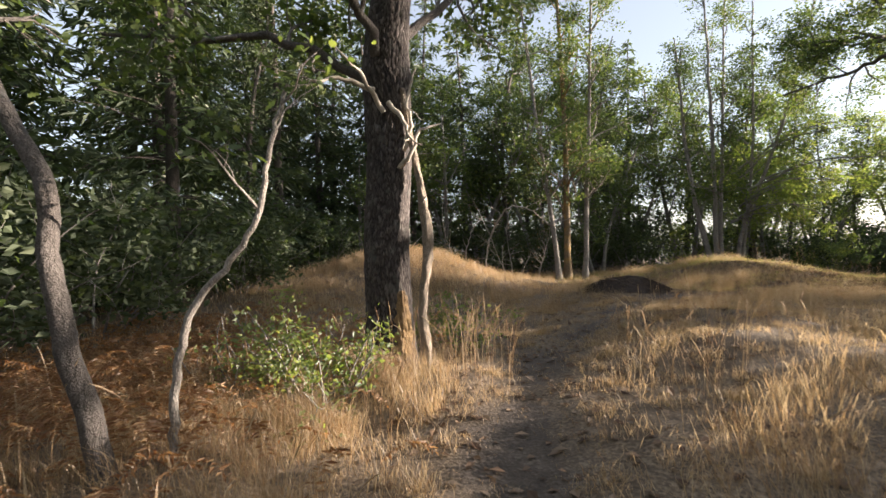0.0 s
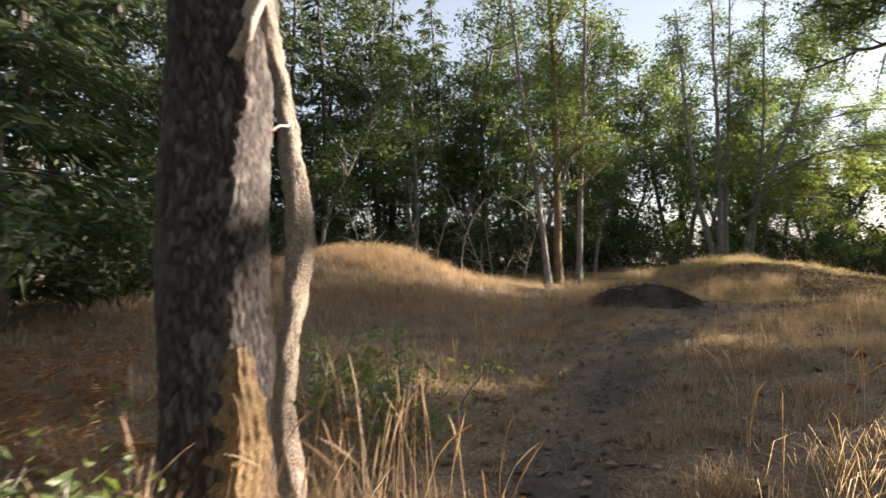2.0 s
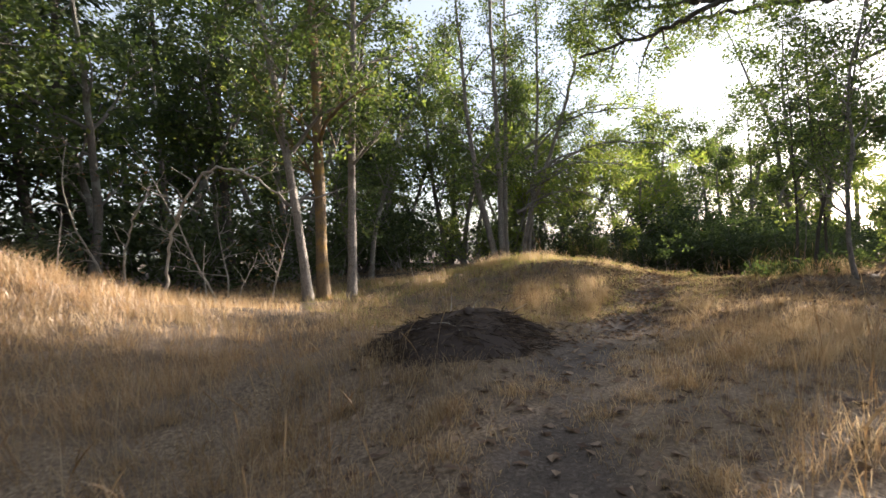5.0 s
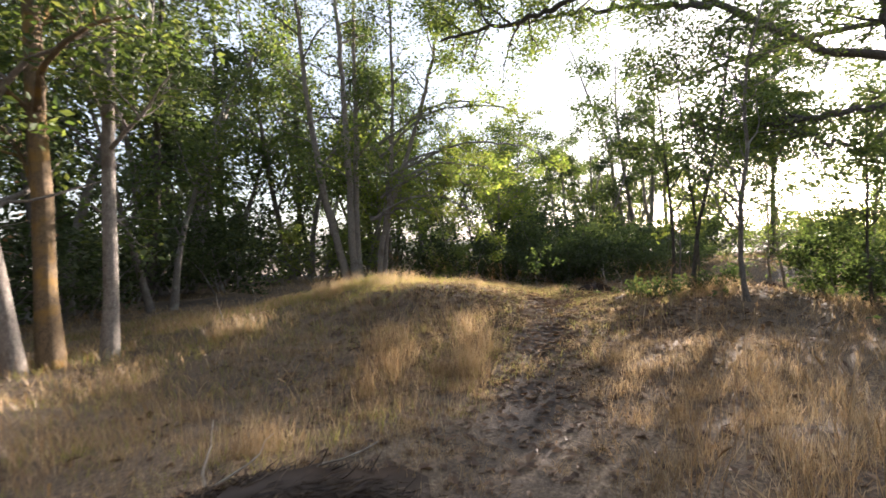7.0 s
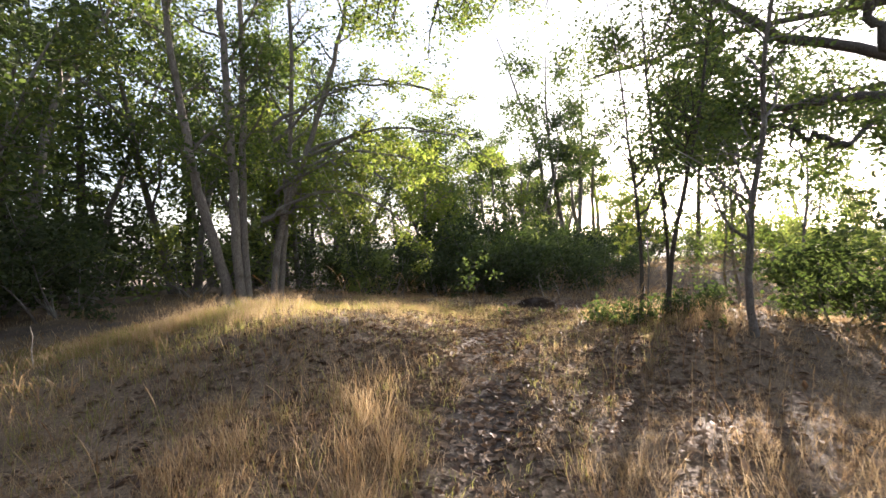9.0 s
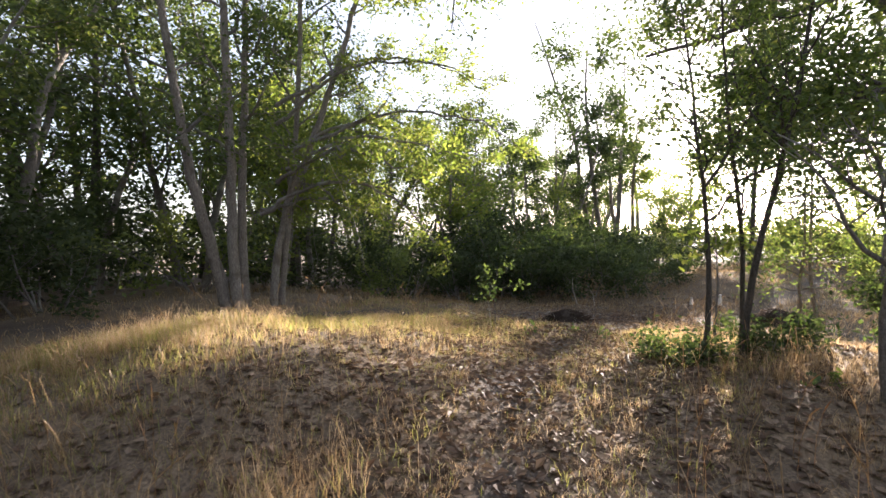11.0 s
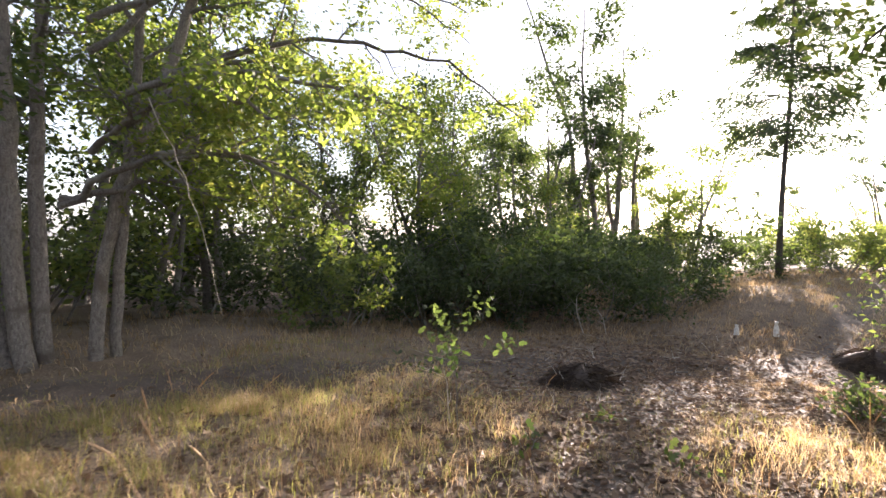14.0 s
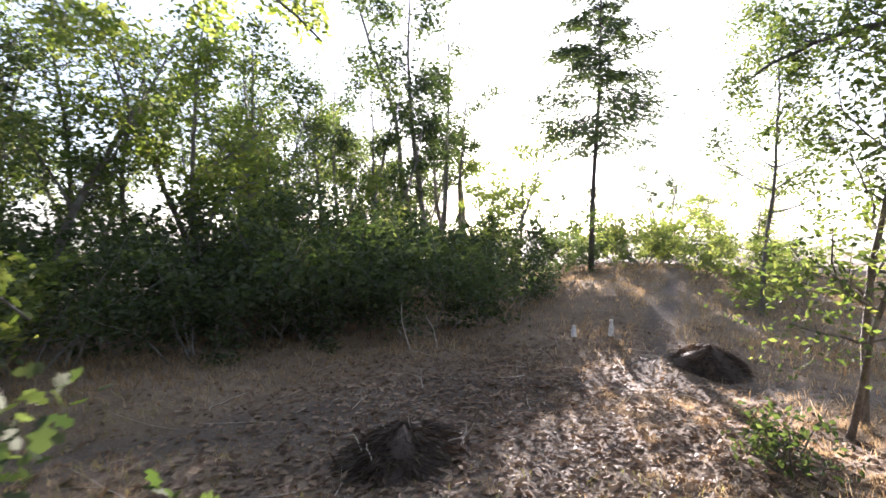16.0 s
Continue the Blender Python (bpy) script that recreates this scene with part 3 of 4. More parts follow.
# ---- three pale trunks standing together ----
birches = [(4.27, 17.3, 0.10, -0.06, PALE_BARK, 14), (4.62, 17.45, 0.135, -0.01, MOSSY_BARK, 15), (5.28, 17.6, 0.105, 0.05, PALE_BARK, 15)]
for k, (bx, by, br, ln, bm, tall) in enumerate(birches):
    broad_tree(40 + k, "alder_tree", on_ground(bx, by), tall, br, "slender tree with orange mossy bark" if bm is MOSSY_BARK else "slender tree with pale bark and a thin crown", bm, OAK_LEAF,
               lean=(ln, 0.02), crown_from=0.16, count=26, length=2.0, nleaf=8000, size=0.1, sigma=0.19, group="three trees in one clump", wander=0.03)

def arched_dead_tree(x, y, line, r, seed):
    """A bare dead stem that arches over, with crooked twigs."""
    rng = np.random.default_rng(seed)
    root = tagged(new("dead_tree"), "bare pale dead stem arching over beside slender trees", "tree")
    root.location = on_ground(x, y)
    axis = (smooth_path(line, 30, 0.02, rng), np.linspace(r, r * 0.4, 30))
    part("trunk", mesh_np("trunk", *tubes([axis]), DEAD_WOOD), root)
    tw, _ = twigs(rng, axis, 9, 0.8, 1, 0.35, 0.9, 0.3, 0.0)
    for t in tw:
        part("twig", mesh_np("twig", *tubes([t]), DEAD_WOOD), root)


arched_dead_tree(1.6, 18.6, [(0, 0, -0.1), (0.3, -0.4, 1.8), (0.9, -1.0, 2.75), (1.6, -1.5, 2.6), (2.15, -1.75, 2.1)], 0.04, 701)
arched_dead_tree(0.9, 19.2, [(0, 0, -0.1), (0.1, -0.3, 1.4), (0.5, -0.8, 2.3), (1.1, -1.3, 2.2)], 0.03, 702)
arched_dead_tree(-1.4, 18.6, [(0, 0, -0.1), (0.1, -0.1, 1.2), (0.0, -0.2, 2.4)], 0.06, 703)

# ---- many-stemmed pale tree with a long low limb ----
CL = (12.3, 21.7)


def clump_tree():
    rng = np.random.default_rng(21)
    root = tagged(new("many_stemmed_tree"), "many-stemmed pale grey tree with a long low leafy limb", "tree")
    root.location = on_ground(*CL)
    limbs, ends = [], []
    stems = [[(0.3, 0.3, -0.1), (0.05, 0.4, 1.2), (-0.35, 0.5, 3), (-1.2, 0.6, 11)], [(0.45, 0, -0.1), (0.35, 0.1, 1.2), (0.3, 0.1, 4), (0.0, 0.3, 14)], [(0.65, 0.1, -0.1), (0.6, 0.2, 1.2), (0.7, 0.2, 4.5), (1.2, 0.6, 13)],
             [(1.1, -0.2, -0.1), (1.2, -0.3, 1.5), (1.7, -0.8, 3.6), (2.6, -1.4, 7), (3.8, -1.8, 12.5)], [(1.4, -0.1, -0.1), (1.4, -0.3, 1.5), (1.6, -0.4, 3.5), (1.6, -0.8, 12)]]
    for k, s in enumerate(stems):
        axis = (smooth_path(s, 26, 0.02, rng), np.linspace(0.135 - 0.014 * k, 0.03, 26))
        part("trunk", mesh_np("trunk", *tubes([axis]), PALE_BARK), root)
        a, b = twigs(rng, axis, 15, 1.9, 2, 0.25, 1.0, 0.2, 0.03)
        limbs += a
        ends += b
    for s in [[(1.0, -2.4, 3.3), (1.25, -2.8, 2.2), (1.35, -2.95, 1.6), (1.45, -3.0, 0.95)], [(1.7, -2.6, 3.4), (1.8, -2.9, 2.6), (2.1, -3.0, 2.0)]]:
        part("hanging_branch", mesh_np("hanging_branch", *tubes([(smooth_path(s, 14, 0.012, rng), np.linspace(0.008, 0.004, 14))]), DEAD_WOOD), root, "bare pale hanging dead branch")
    for s in [[(1.1, -0.8, 3.2), (2.0, -2.2, 3.9), (3.0, -3.2, 3.7), (3.7, -4.2, 3.3)], [(0.7, -0.4, 2.2), (1.6, -1.6, 2.9), (2.8, -2.4, 2.6), (3.6, -3.0, 1.6), (4.0, -3.2, 1.0)],
              [(1.0, -0.6, 2.9), (1.4, -2.0, 3.5), (1.6, -3.4, 3.2), (2.0, -4.2, 2.6)], [(1.2, -0.9, 3.6), (2.6, -1.2, 4.4), (4.2, -1.6, 4.4), (5.4, -2.2, 3.8)], [(0.7, -0.4, 2.3), (2.2, -1.0, 2.6), (3.6, -1.6, 2.0)], [(1.0, -0.6, 4.2), (2.4, -1.6, 5.6), (4.0, -2.6, 5.9), (5.6, -3.4, 5.6)],
              [(1.2, -0.9, 3.6), (3.2, -2.4, 4.6), (5.0, -3.6, 4.4), (6.0, -4.4, 3.6)], [(1.0, -0.6, 4.6), (3.4, -1.2, 6.2), (5.6, -1.8, 6.4), (7.2, -2.4, 5.8)]]:
        axis = (smooth_path(s, 20, 0.03, rng), np.linspace(0.05, 0.01, 20))
        part("low_limb", mesh_np("low_limb", *tubes([axis]), GREY_BARK), root)
        a, b = twigs(rng, axis, 12, 0.95, 2, 0.2, 1.0, 0.25, -0.04)
        tagged(part("branchwork", mesh_np("branchwork", *tubes(a), GREY_BARK), root), kind="stuff")
        part("low_foliage", mesh_np("low_foliage", *leaves(rng, scatter(rng, b, 1500, 0.12), 0.075, "oak"), LIT_LEAF, False), root, "lobed leaves in a yellow-green sunlit tone")
    tagged(part("branchwork", mesh_np("branchwork", *tubes(limbs), GREY_BARK), root), kind="stuff")
    part("crown", mesh_np("crown", *leaves(rng, scatter(rng, ends, 15000, 0.2), 0.105), OAK_LEAF, False), root)


clump_tree()

# ---- young oaks on the sunny side of the trail ----
broad_tree(51, "young_oak", on_ground(12.75, 11.1), 6.5, 0.045, "leaning young oak with a dense crown beside the trail", GREY_BARK, OAK_LEAF, lean=(-0.12, 0.0), crown_from=0.22, count=20, length=1.5, nleaf=2600, size=0.07, sigma=0.2, shape="plain", wander=0.1)
for k, (sx, sy, sr) in enumerate([(14.2, 12.75, 0.038), (14.1, 12.3, 0.042), (14.9, 12.4, 0.035)]):
    broad_tree(60 + k, "young_oak", on_ground(sx, sy), 7.6 - k * 0.7, sr, "slim young oak with bare lower stem", DARK_BARK, OAK_LEAF, crown_from=0.3, lean=(0.02, 0.02 * k), count=20, length=1.7, nleaf=3400, size=0.075, sigma=0.2,
               group="young oaks beside the trail", wander=0.05)


def leaning_oak():
    """A large oak off the trail whose limbs reach over it."""
    rng = np.random.default_rng(33)
    root = tagged(new("oak_tree"), "spreading dark oak whose limbs reach over the trail", "tree")
    root.location = on_ground(22.3, 3.5)
    root.scale = (1.25, 1.25, 1.25)
    axis = (smooth_path([(0, 0, -0.1), (0.0, 0.1, 1.2), (-0.4, 0.3, 2.6), (-0.3, 0.4, 5), (0.3, 0.4, 9)], 30, 0.02, rng), np.linspace(0.36, 0.06, 30))
    part("trunk", mesh_np("trunk", *tubes([axis]), OAK_BARK), root)
    limbs, ends = twigs(rng, axis, 9, 2.2, 2, 0.55, 1.0, 0.2, 0.06)
    for r, s in [(0.2, [(-0.4, 0.3, 2.4), (-1.6, 0.5, 3.5), (-3.0, 0.8, 3.95), (-4.25, 1.8, 3.05)]), (0.075, [(-3.2, 0.9, 3.85), (-4.1, 2.3, 3.75), (-4.5, 3.4, 3.7), (-4.7, 4.3, 3.9)]), (0.1, [(-3.1, 0.9, 3.95), (-3.4, 1.4, 5.0), (-3.7, 1.7, 6.4)]),
                 (0.05, [(-4.25, 1.8, 3.05), (-4.1, 2.5, 3.4), (-4.3, 3.1, 3.9)]), (0.11, [(-0.3, 0.4, 3.8), (-0.4, 2.6, 5.8), (-0.8, 5.0, 6.2), (-1.8, 6.1, 5.6)]), (0.14, [(-0.3, 0.4, 3.6), (-2.0, 2.8, 5.8), (-4.4, 5.2, 7.2), (-5.6, 6.4, 7.0), (-7.0, 7.4, 7.8)]),
                 (0.08, [(-4.0, 4.8, 7.0), (-5.6, 5.2, 7.6), (-7.4, 5.6, 7.6)]), (0.08, [(-3.4, 4.2, 6.6), (-3.8, 6.4, 7.2), (-4.6, 8.2, 7.2)]), (0.06, [(-4.4, 5.2, 7.2), (-6.0, 5.4, 7.9), (-7.6, 5.0, 8.0)]), (0.05, [(-5.6, 6.4, 7.0), (-7.0, 6.2, 6.9), (-8.4, 6.6, 6.9)]), (0.05, [(-5.6, 6.4, 7.0), (-6.0, 8.0, 7.4), (-6.6, 9.6, 7.6)]), (0.07, [(-5.0, 5.8, 7.1), (-6.4, 7.4, 6.4), (-7.2, 8.6, 6.2)]),
                 (0.1, [(-0.3, 0.4, 4.0), (1.8, 2.6, 5.0), (3.6, 4.8, 5.4), (4.6, 5.6, 5.2)]), (0.1, [(-0.3, 0.4, 4.4), (1.4, 2.2, 6.6), (2.4, 4.4, 7.6)]), (0.1, [(-0.2, 0.4, 5.0), (-1.8, 1.6, 7.2), (-3.2, 2.2, 8.6)])]:
        s = [(px, py + (3.21 if px < -1 else 0.0), pz) for px, py, pz in s]
        ax2 = (smooth_path(s, 22, 0.04, rng), np.linspace(r, min(0.03, r * 0.4), 22))
        part("limb", mesh_np("limb", *tubes([ax2]), OAK_BARK), root)
        a, b = twigs(rng, ax2, 11, 1.5, 2, 0.48, 1.0, 0.25, 0.0)
        limbs += a
        ends += b
    tagged(part("branchwork", mesh_np("branchwork", *tubes(limbs), OAK_BARK), root), kind="stuff")
    part("crown", mesh_np("crown", *leaves(rng, scatter(rng, ends, 50000, 0.18), 0.08), OAK_LEAF, False), root)


leaning_oak()

# ---- oaks by the far trail ----
broad_tree(71, "young_oak", on_ground(29.2, 9.9), 8.5, 0.07, "young oak with a wide crown at the edge of the clearing", GREY_BARK, OAK_LEAF, lean=(-0.06, -0.02), crown_from=0.36, count=18, length=2.2, nleaf=7000, size=0.11)
broad_tree(72, "young_oak", on_ground(20.1, 11.9), 5.5, 0.04, "thin bent young oak at the edge of the clearing", GREY_BARK, OAK_LEAF, lean=(-0.3, 0.05), crown_from=0.3, count=14, length=1.2, nleaf=2000, size=0.075)
broad_tree(73, "young_oak", on_ground(20.4, 11.6), 6.0, 0.045, "thin young oak at the edge of the clearing", GREY_BARK, OAK_LEAF, lean=(0.0, 0.02), crown_from=0.25, count=16, length=1.5, nleaf=2600, size=0.075)

broad_tree(75, "young_oak", on_ground(13.8, 9.6), 3.7, 0.032, "small leafy oak with a thin dark stem", DARK_BARK, OAK_LEAF, lean=(-0.05, 0.02), crown_from=0.42, count=16, length=1.0, nleaf=2200, size=0.075, sigma=0.12, wander=0.08)
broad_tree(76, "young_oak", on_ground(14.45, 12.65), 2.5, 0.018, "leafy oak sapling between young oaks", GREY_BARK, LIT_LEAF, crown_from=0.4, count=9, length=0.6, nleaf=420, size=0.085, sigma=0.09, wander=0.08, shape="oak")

# ---- tall fir and the trees beyond the clearing ----
fir(80, "fir_tree", on_ground(37.1, 14.4), 15.5, 0.14, "tall open fir standing against the low sun", width=5.9, whorls=42, bare_to=0.38, spray=320, gap=0.42, needle=0.27)

# patterns for the woods: one of each is built, the rest are copies
kinds = {
    "grey": broad_tree(101, "woodland_tree", (30, 27, -0.5), 9, 0.13, "woodland tree with a dark leafy crown", GREY_BARK, OAK_LEAF, stems=2, crown_from=0.3, count=18, length=2.4, nleaf=5200, size=0.155, sigma=0.3, group="woodland trees"),
    "open": broad_tree(102, "woodland_tree", (38, 26, -0.5), 9.5, 0.14, "open-crowned woodland tree with bare forked stems", GREY_BARK, DULL_LEAF, stems=3, fork=0.2, crown_from=0.45, count=15, length=2.0, nleaf=5200, size=0.15, sigma=0.28, group="woodland trees"),
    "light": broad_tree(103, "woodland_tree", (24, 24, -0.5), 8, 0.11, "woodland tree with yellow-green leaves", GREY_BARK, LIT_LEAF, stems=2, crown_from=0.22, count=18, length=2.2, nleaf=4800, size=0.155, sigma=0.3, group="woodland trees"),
    "tall": broad_tree(104, "woodland_tree", (0, 34, 0), 14, 0.17, "tall slim woodland tree", DARK_BARK, DULL_LEAF, crown_from=0.25, count=26, length=2.4, nleaf=5400, size=0.18, sigma=0.34, group="woodland trees"),
    "fir": fir(105, "woodland_fir", (-8, 26, 0), 14, 0.2, "dark fir at the edge of the woods", width=3.0, whorls=30, bare_to=0.03, spray=58, needle=0.38, group="woodland firs"),
    "bush": shrub(106, "thicket_shrub", (24, 21, -0.6), 2.6, 2.0, "dense grey-green thicket shrub", DULL_LEAF, stems=7, nleaf=2100, size=0.125, group="thicket shrubs", sigma=0.16),
    "green": shrub(107, "thicket_shrub", (26, 23, -0.6), 2.8, 2.2, "leafy green thicket shrub", SHRUB_LEAF, stems=7, nleaf=2100, size=0.14, group="thicket shrubs", sigma=0.18),
}
for ob in kinds.values():
    ob.location = on_ground(ob.location.x, ob.location.y)


def again(kind, x, y, size=1.0, turn=None):
    turn = random.uniform(0, 360) if turn is None else turn
    ob = copy_thing(kinds[kind], pose(*on_ground(x, y), 0, 0, turn))
    ob.scale = (size, size, size * random.uniform(0.9, 1.1))
    return ob


random.seed(5)
PLAN = [
    # trees that stand out beyond the clearing
    ("grey", 34.1, 31, 1.2), ("open", 38, 28, 1.05), ("open", 42.4, 24.1, 1.6), ("open", 46, 26.8, 1.0), ("grey", 39.5, 25.8, 1.1), ("tall", 29.5, 33.5, 0.85), ("tall", 27.5, 34.5, 0.8), ("tall", 24, 33, 0.85), ("light", 44, 20.5, 0.75), ("light", 41, 18.8, 1.0), ("light", 44, 19.6, 1.05), ("open", 46, 23.4, 1.4), ("tall", 8, 26, 0.9), ("tall", 3.5, 25, 1.0), ("tall", -1.2, 23, 0.9), ("tall", 18, 27.5, 0.85), ("grey", 50, 28, 1.1),
    ("tall", 40, 37, 0.8), ("grey", 36, 36, 1.1), ("light", 29, 25.5, 0.7), ("light", 35, 24, 0.75), ("grey", 52, 29, 1.0),
    # behind the pale trees
    ("light", 17.5, 26, 1.0), ("grey", 21.5, 27, 0.9), ("grey", 15, 29, 1.2), ("open", 9, 27, 1.1), ("tall", 6, 29, 0.9), ("grey", 2, 26, 1.1), ("open", 5.5, 24, 1.0), ("tall", 11, 33, 0.95), ("grey", 19, 31, 1.2), ("grey", 7.5, 22.8, 0.75), ("light", 15.6, 25.0, 0.75),
    # dark firs and tall trees on the shady side
    ("fir", -3.5, 22, 1.0), ("fir", -6.5, 19, 1.1), ("fir", -9, 15.5, 1.05), ("fir", -11, 21, 1.2), ("fir", -13, 13, 1.2), ("fir", -1, 25, 1.0), ("fir", 1.5, 30, 1.1), ("tall", -4.5, 26, 1.0), ("tall", -10, 8.5, 0.9),
    ("tall", -6.0, 15.3, 0.75), ("fir", -5.6, 9.8, 0.8), ("grey", -8.5, 5.2, 1.0), ("fir", -12, 3, 1.0), ("grey", -3.2, 19.5, 0.8), ("tall", 4, 33, 1.0), ("fir", -7, 30, 1.3), ("bush", -5.8, 5.0, 1.0), ("fir", -16, 8, 1.3), ("fir", -9.6, 10.2, 1.0), ("fir", -8.4, 14, 1.0), ("fir", -5.5, 21.5, 1.0), ("fir", -11.5, 17.5, 1.2), ("bush", -8, 7.4, 1.4), ("fir", -18, 13, 1.4), ("fir", -17, 18, 1.3),
    # deeper woods
    ("tall", -14, 26, 1.2), ("tall", -2, 37, 1.2), ("tall", 8, 39, 1.2), ("tall", 14, 38, 1.1), ("grey", 21, 37, 1.4), ("grey", 12, 30, 1.1), ("tall", 17.5, 34, 1.0), ("grey", 26, 39, 1.4), ("grey", 33, 41, 1.3), ("grey", 42, 34, 1.2), ("grey", 49, 38, 1.3), ("tall", -12, 32, 1.3), ("fir", 6.5, 36, 1.2), ("fir", 13.5, 34.5, 1.1), ("fir", -9, 24.5, 1.2), ("grey", 0, 22.5, 1.0),
    ("grey", 48, 31, 1.1), ("grey", 57, 32, 1.2), ("tall", 9.5, 30.5, 0.9), ("grey", 3, 27.5, 1.1),
    # unseen woods behind the start of the walk, added to hold back sky light
    ("tall", -5, -6, 1.0), ("grey", -2, -9, 1.3), ("tall", 4, -9, 1.1), ("fir", 8, -12, 1.3), ("grey", 12, -10, 1.4), ("tall", 18, -11, 1.2), ("fir", -10, -3, 1.2), ("grey", 22, -9, 1.3), ("grey", -14, -6, 1.3), ("tall", 26, -12, 1.2),
    # on the sunny side, behind and beside the walker
    ("grey", 23, -0.5, 1.0), ("open", 31, 1, 0.9), ("light", 34, 2, 0.9), ("grey", 9, -4, 1.1), ("tall", 2, -12, 1.0), ("grey", -6, -8, 1.1), ("grey", 16, -6, 1.1), ("light", 42, -4, 1.0), ("grey", 28, -5, 1.1), ("open", 60, 8, 0.9), ("light", 52, 3, 0.8), ("grey", 57, 13, 0.7), ("grey", 61, 9, 0.75), ("light", 55, 5, 0.8), ("open", 66, 18, 0.9), ("grey", 70, 4, 1.0),
]
for kind, x, y, size in PLAN:
    again(kind, x, y, size)
BUSHES = [
    ("bush", 22, 22.5, 0.9), ("bush", 21, 24, 1.0), ("bush", 24.6, 18.4, 1.02), ("bush", 26.2, 17.3, 0.9), ("bush", 23, 20.5, 0.9), ("bush", 27.6, 16.8, 0.8), ("bush", 21, 21.6, 0.95), ("bush", 18.6, 22.2, 0.9), ("bush", 25.4, 20.2, 1.1), ("bush", 27.5, 20.5, 1.0), ("bush", 28.5, 18.2, 0.85), ("bush", 30.5, 20, 1.1), ("green", 31, 23, 1.2), ("bush", 26, 25, 1.2), ("green", 18.5, 23.2, 0.9), ("bush", 19.5, 26, 1.2), ("bush", 33.5, 18, 1.0),
    ("bush", 35, 21, 1.2), ("green", 37, 18, 1.0), ("bush", 40, 20, 1.3), ("bush", 16.5, 25, 1.0), ("green", 13.5, 25.5, 1.1), ("bush", 10, 25, 1.2), ("bush", 7.2, 25.5, 1.2), ("bush", 4, 22.5, 1.0), ("bush", 2, 22, 1.1), ("bush", -1.5, 21, 1.1), ("bush", -4.5, 18, 1.0),
    ("bush", -6, 14, 1.2), ("bush", -5.2, 11.5, 1.0), ("bush", -7, 8, 1.1), ("bush", -5, 6.8, 0.9), ("bush", -6.5, 2.6, 1.0), ("bush", -9, 12, 1.3), ("bush", -9.5, 6, 1.3), ("bush", 11.5, 28, 1.3), ("bush", 22, 28, 1.3), ("bush", 31, 28, 1.3), ("bush", 45, 15, 1.1),
    ("green", 30, 9.5, 0.7), ("green", 34, 7.5, 0.8), ("green", 27, 6.5, 0.8), ("green", 39, 6, 0.9), ("green", 44, 8.5, 0.9), ("green", 24, 2.5, 0.9), ("green", 32, 3.5, 1.0), ("bush", 20, 1.5, 1.0), ("green", 50, 11.5, 0.9), ("green", 56, 9, 1.0), ("green", 48, 5, 1.1), ("green", 60, 14, 1.2),
    ("bush", 26.5, 21.2, 1.5), ("bush", 24.3, 20.8, 1.3), ("bush", 29.5, 21.8, 1.6), ("bush", 23.2, 22.0, 1.4),
    ("bush", -3.2, 23.5, 1.3), ("bush", -6.5, 21, 1.3), ("bush", -8, 17.5, 1.3), ("bush", -11, 15, 1.4), ("bush", -11.5, 10, 1.4), ("bush", -10, 4, 1.3), ("bush", 0.5, 25, 1.3), ("bush", 3, 28, 1.4), ("bush", 6, 28, 1.4), ("bush", 9, 29.5, 1.4), ("bush", 14, 31, 1.4), ("bush", 17.5, 29, 1.4),
    ("bush", 8.5, 26.5, 1.2), ("bush", 5.6, 23.6, 1.1), ("bush", -2.8, 17.8, 0.8), ("bush", 23, 25, 1.4), ("bush", 28, 24, 1.4), ("bush", 33, 26, 1.5), ("bush", 37, 24, 1.5), ("bush", 41, 26, 1.5), ("bush", 29, 30, 1.5), ("bush", 25, 22.5, 1.2), ("green", 33, 21, 1.2), ("bush", 44, 22, 1.4), ("bush", 36, 29, 1.5), ("bush", 47, 27, 1.5), ("bush", 26, 33, 1.5), ("bush", 20, 34, 1.5), ("bush", 12, 36, 1.5), ("bush", 1, 33, 1.5), ("bush", -6, 27, 1.5),
    # those at x 8 to 14.5, y below 8.5: unseen shade casters, added
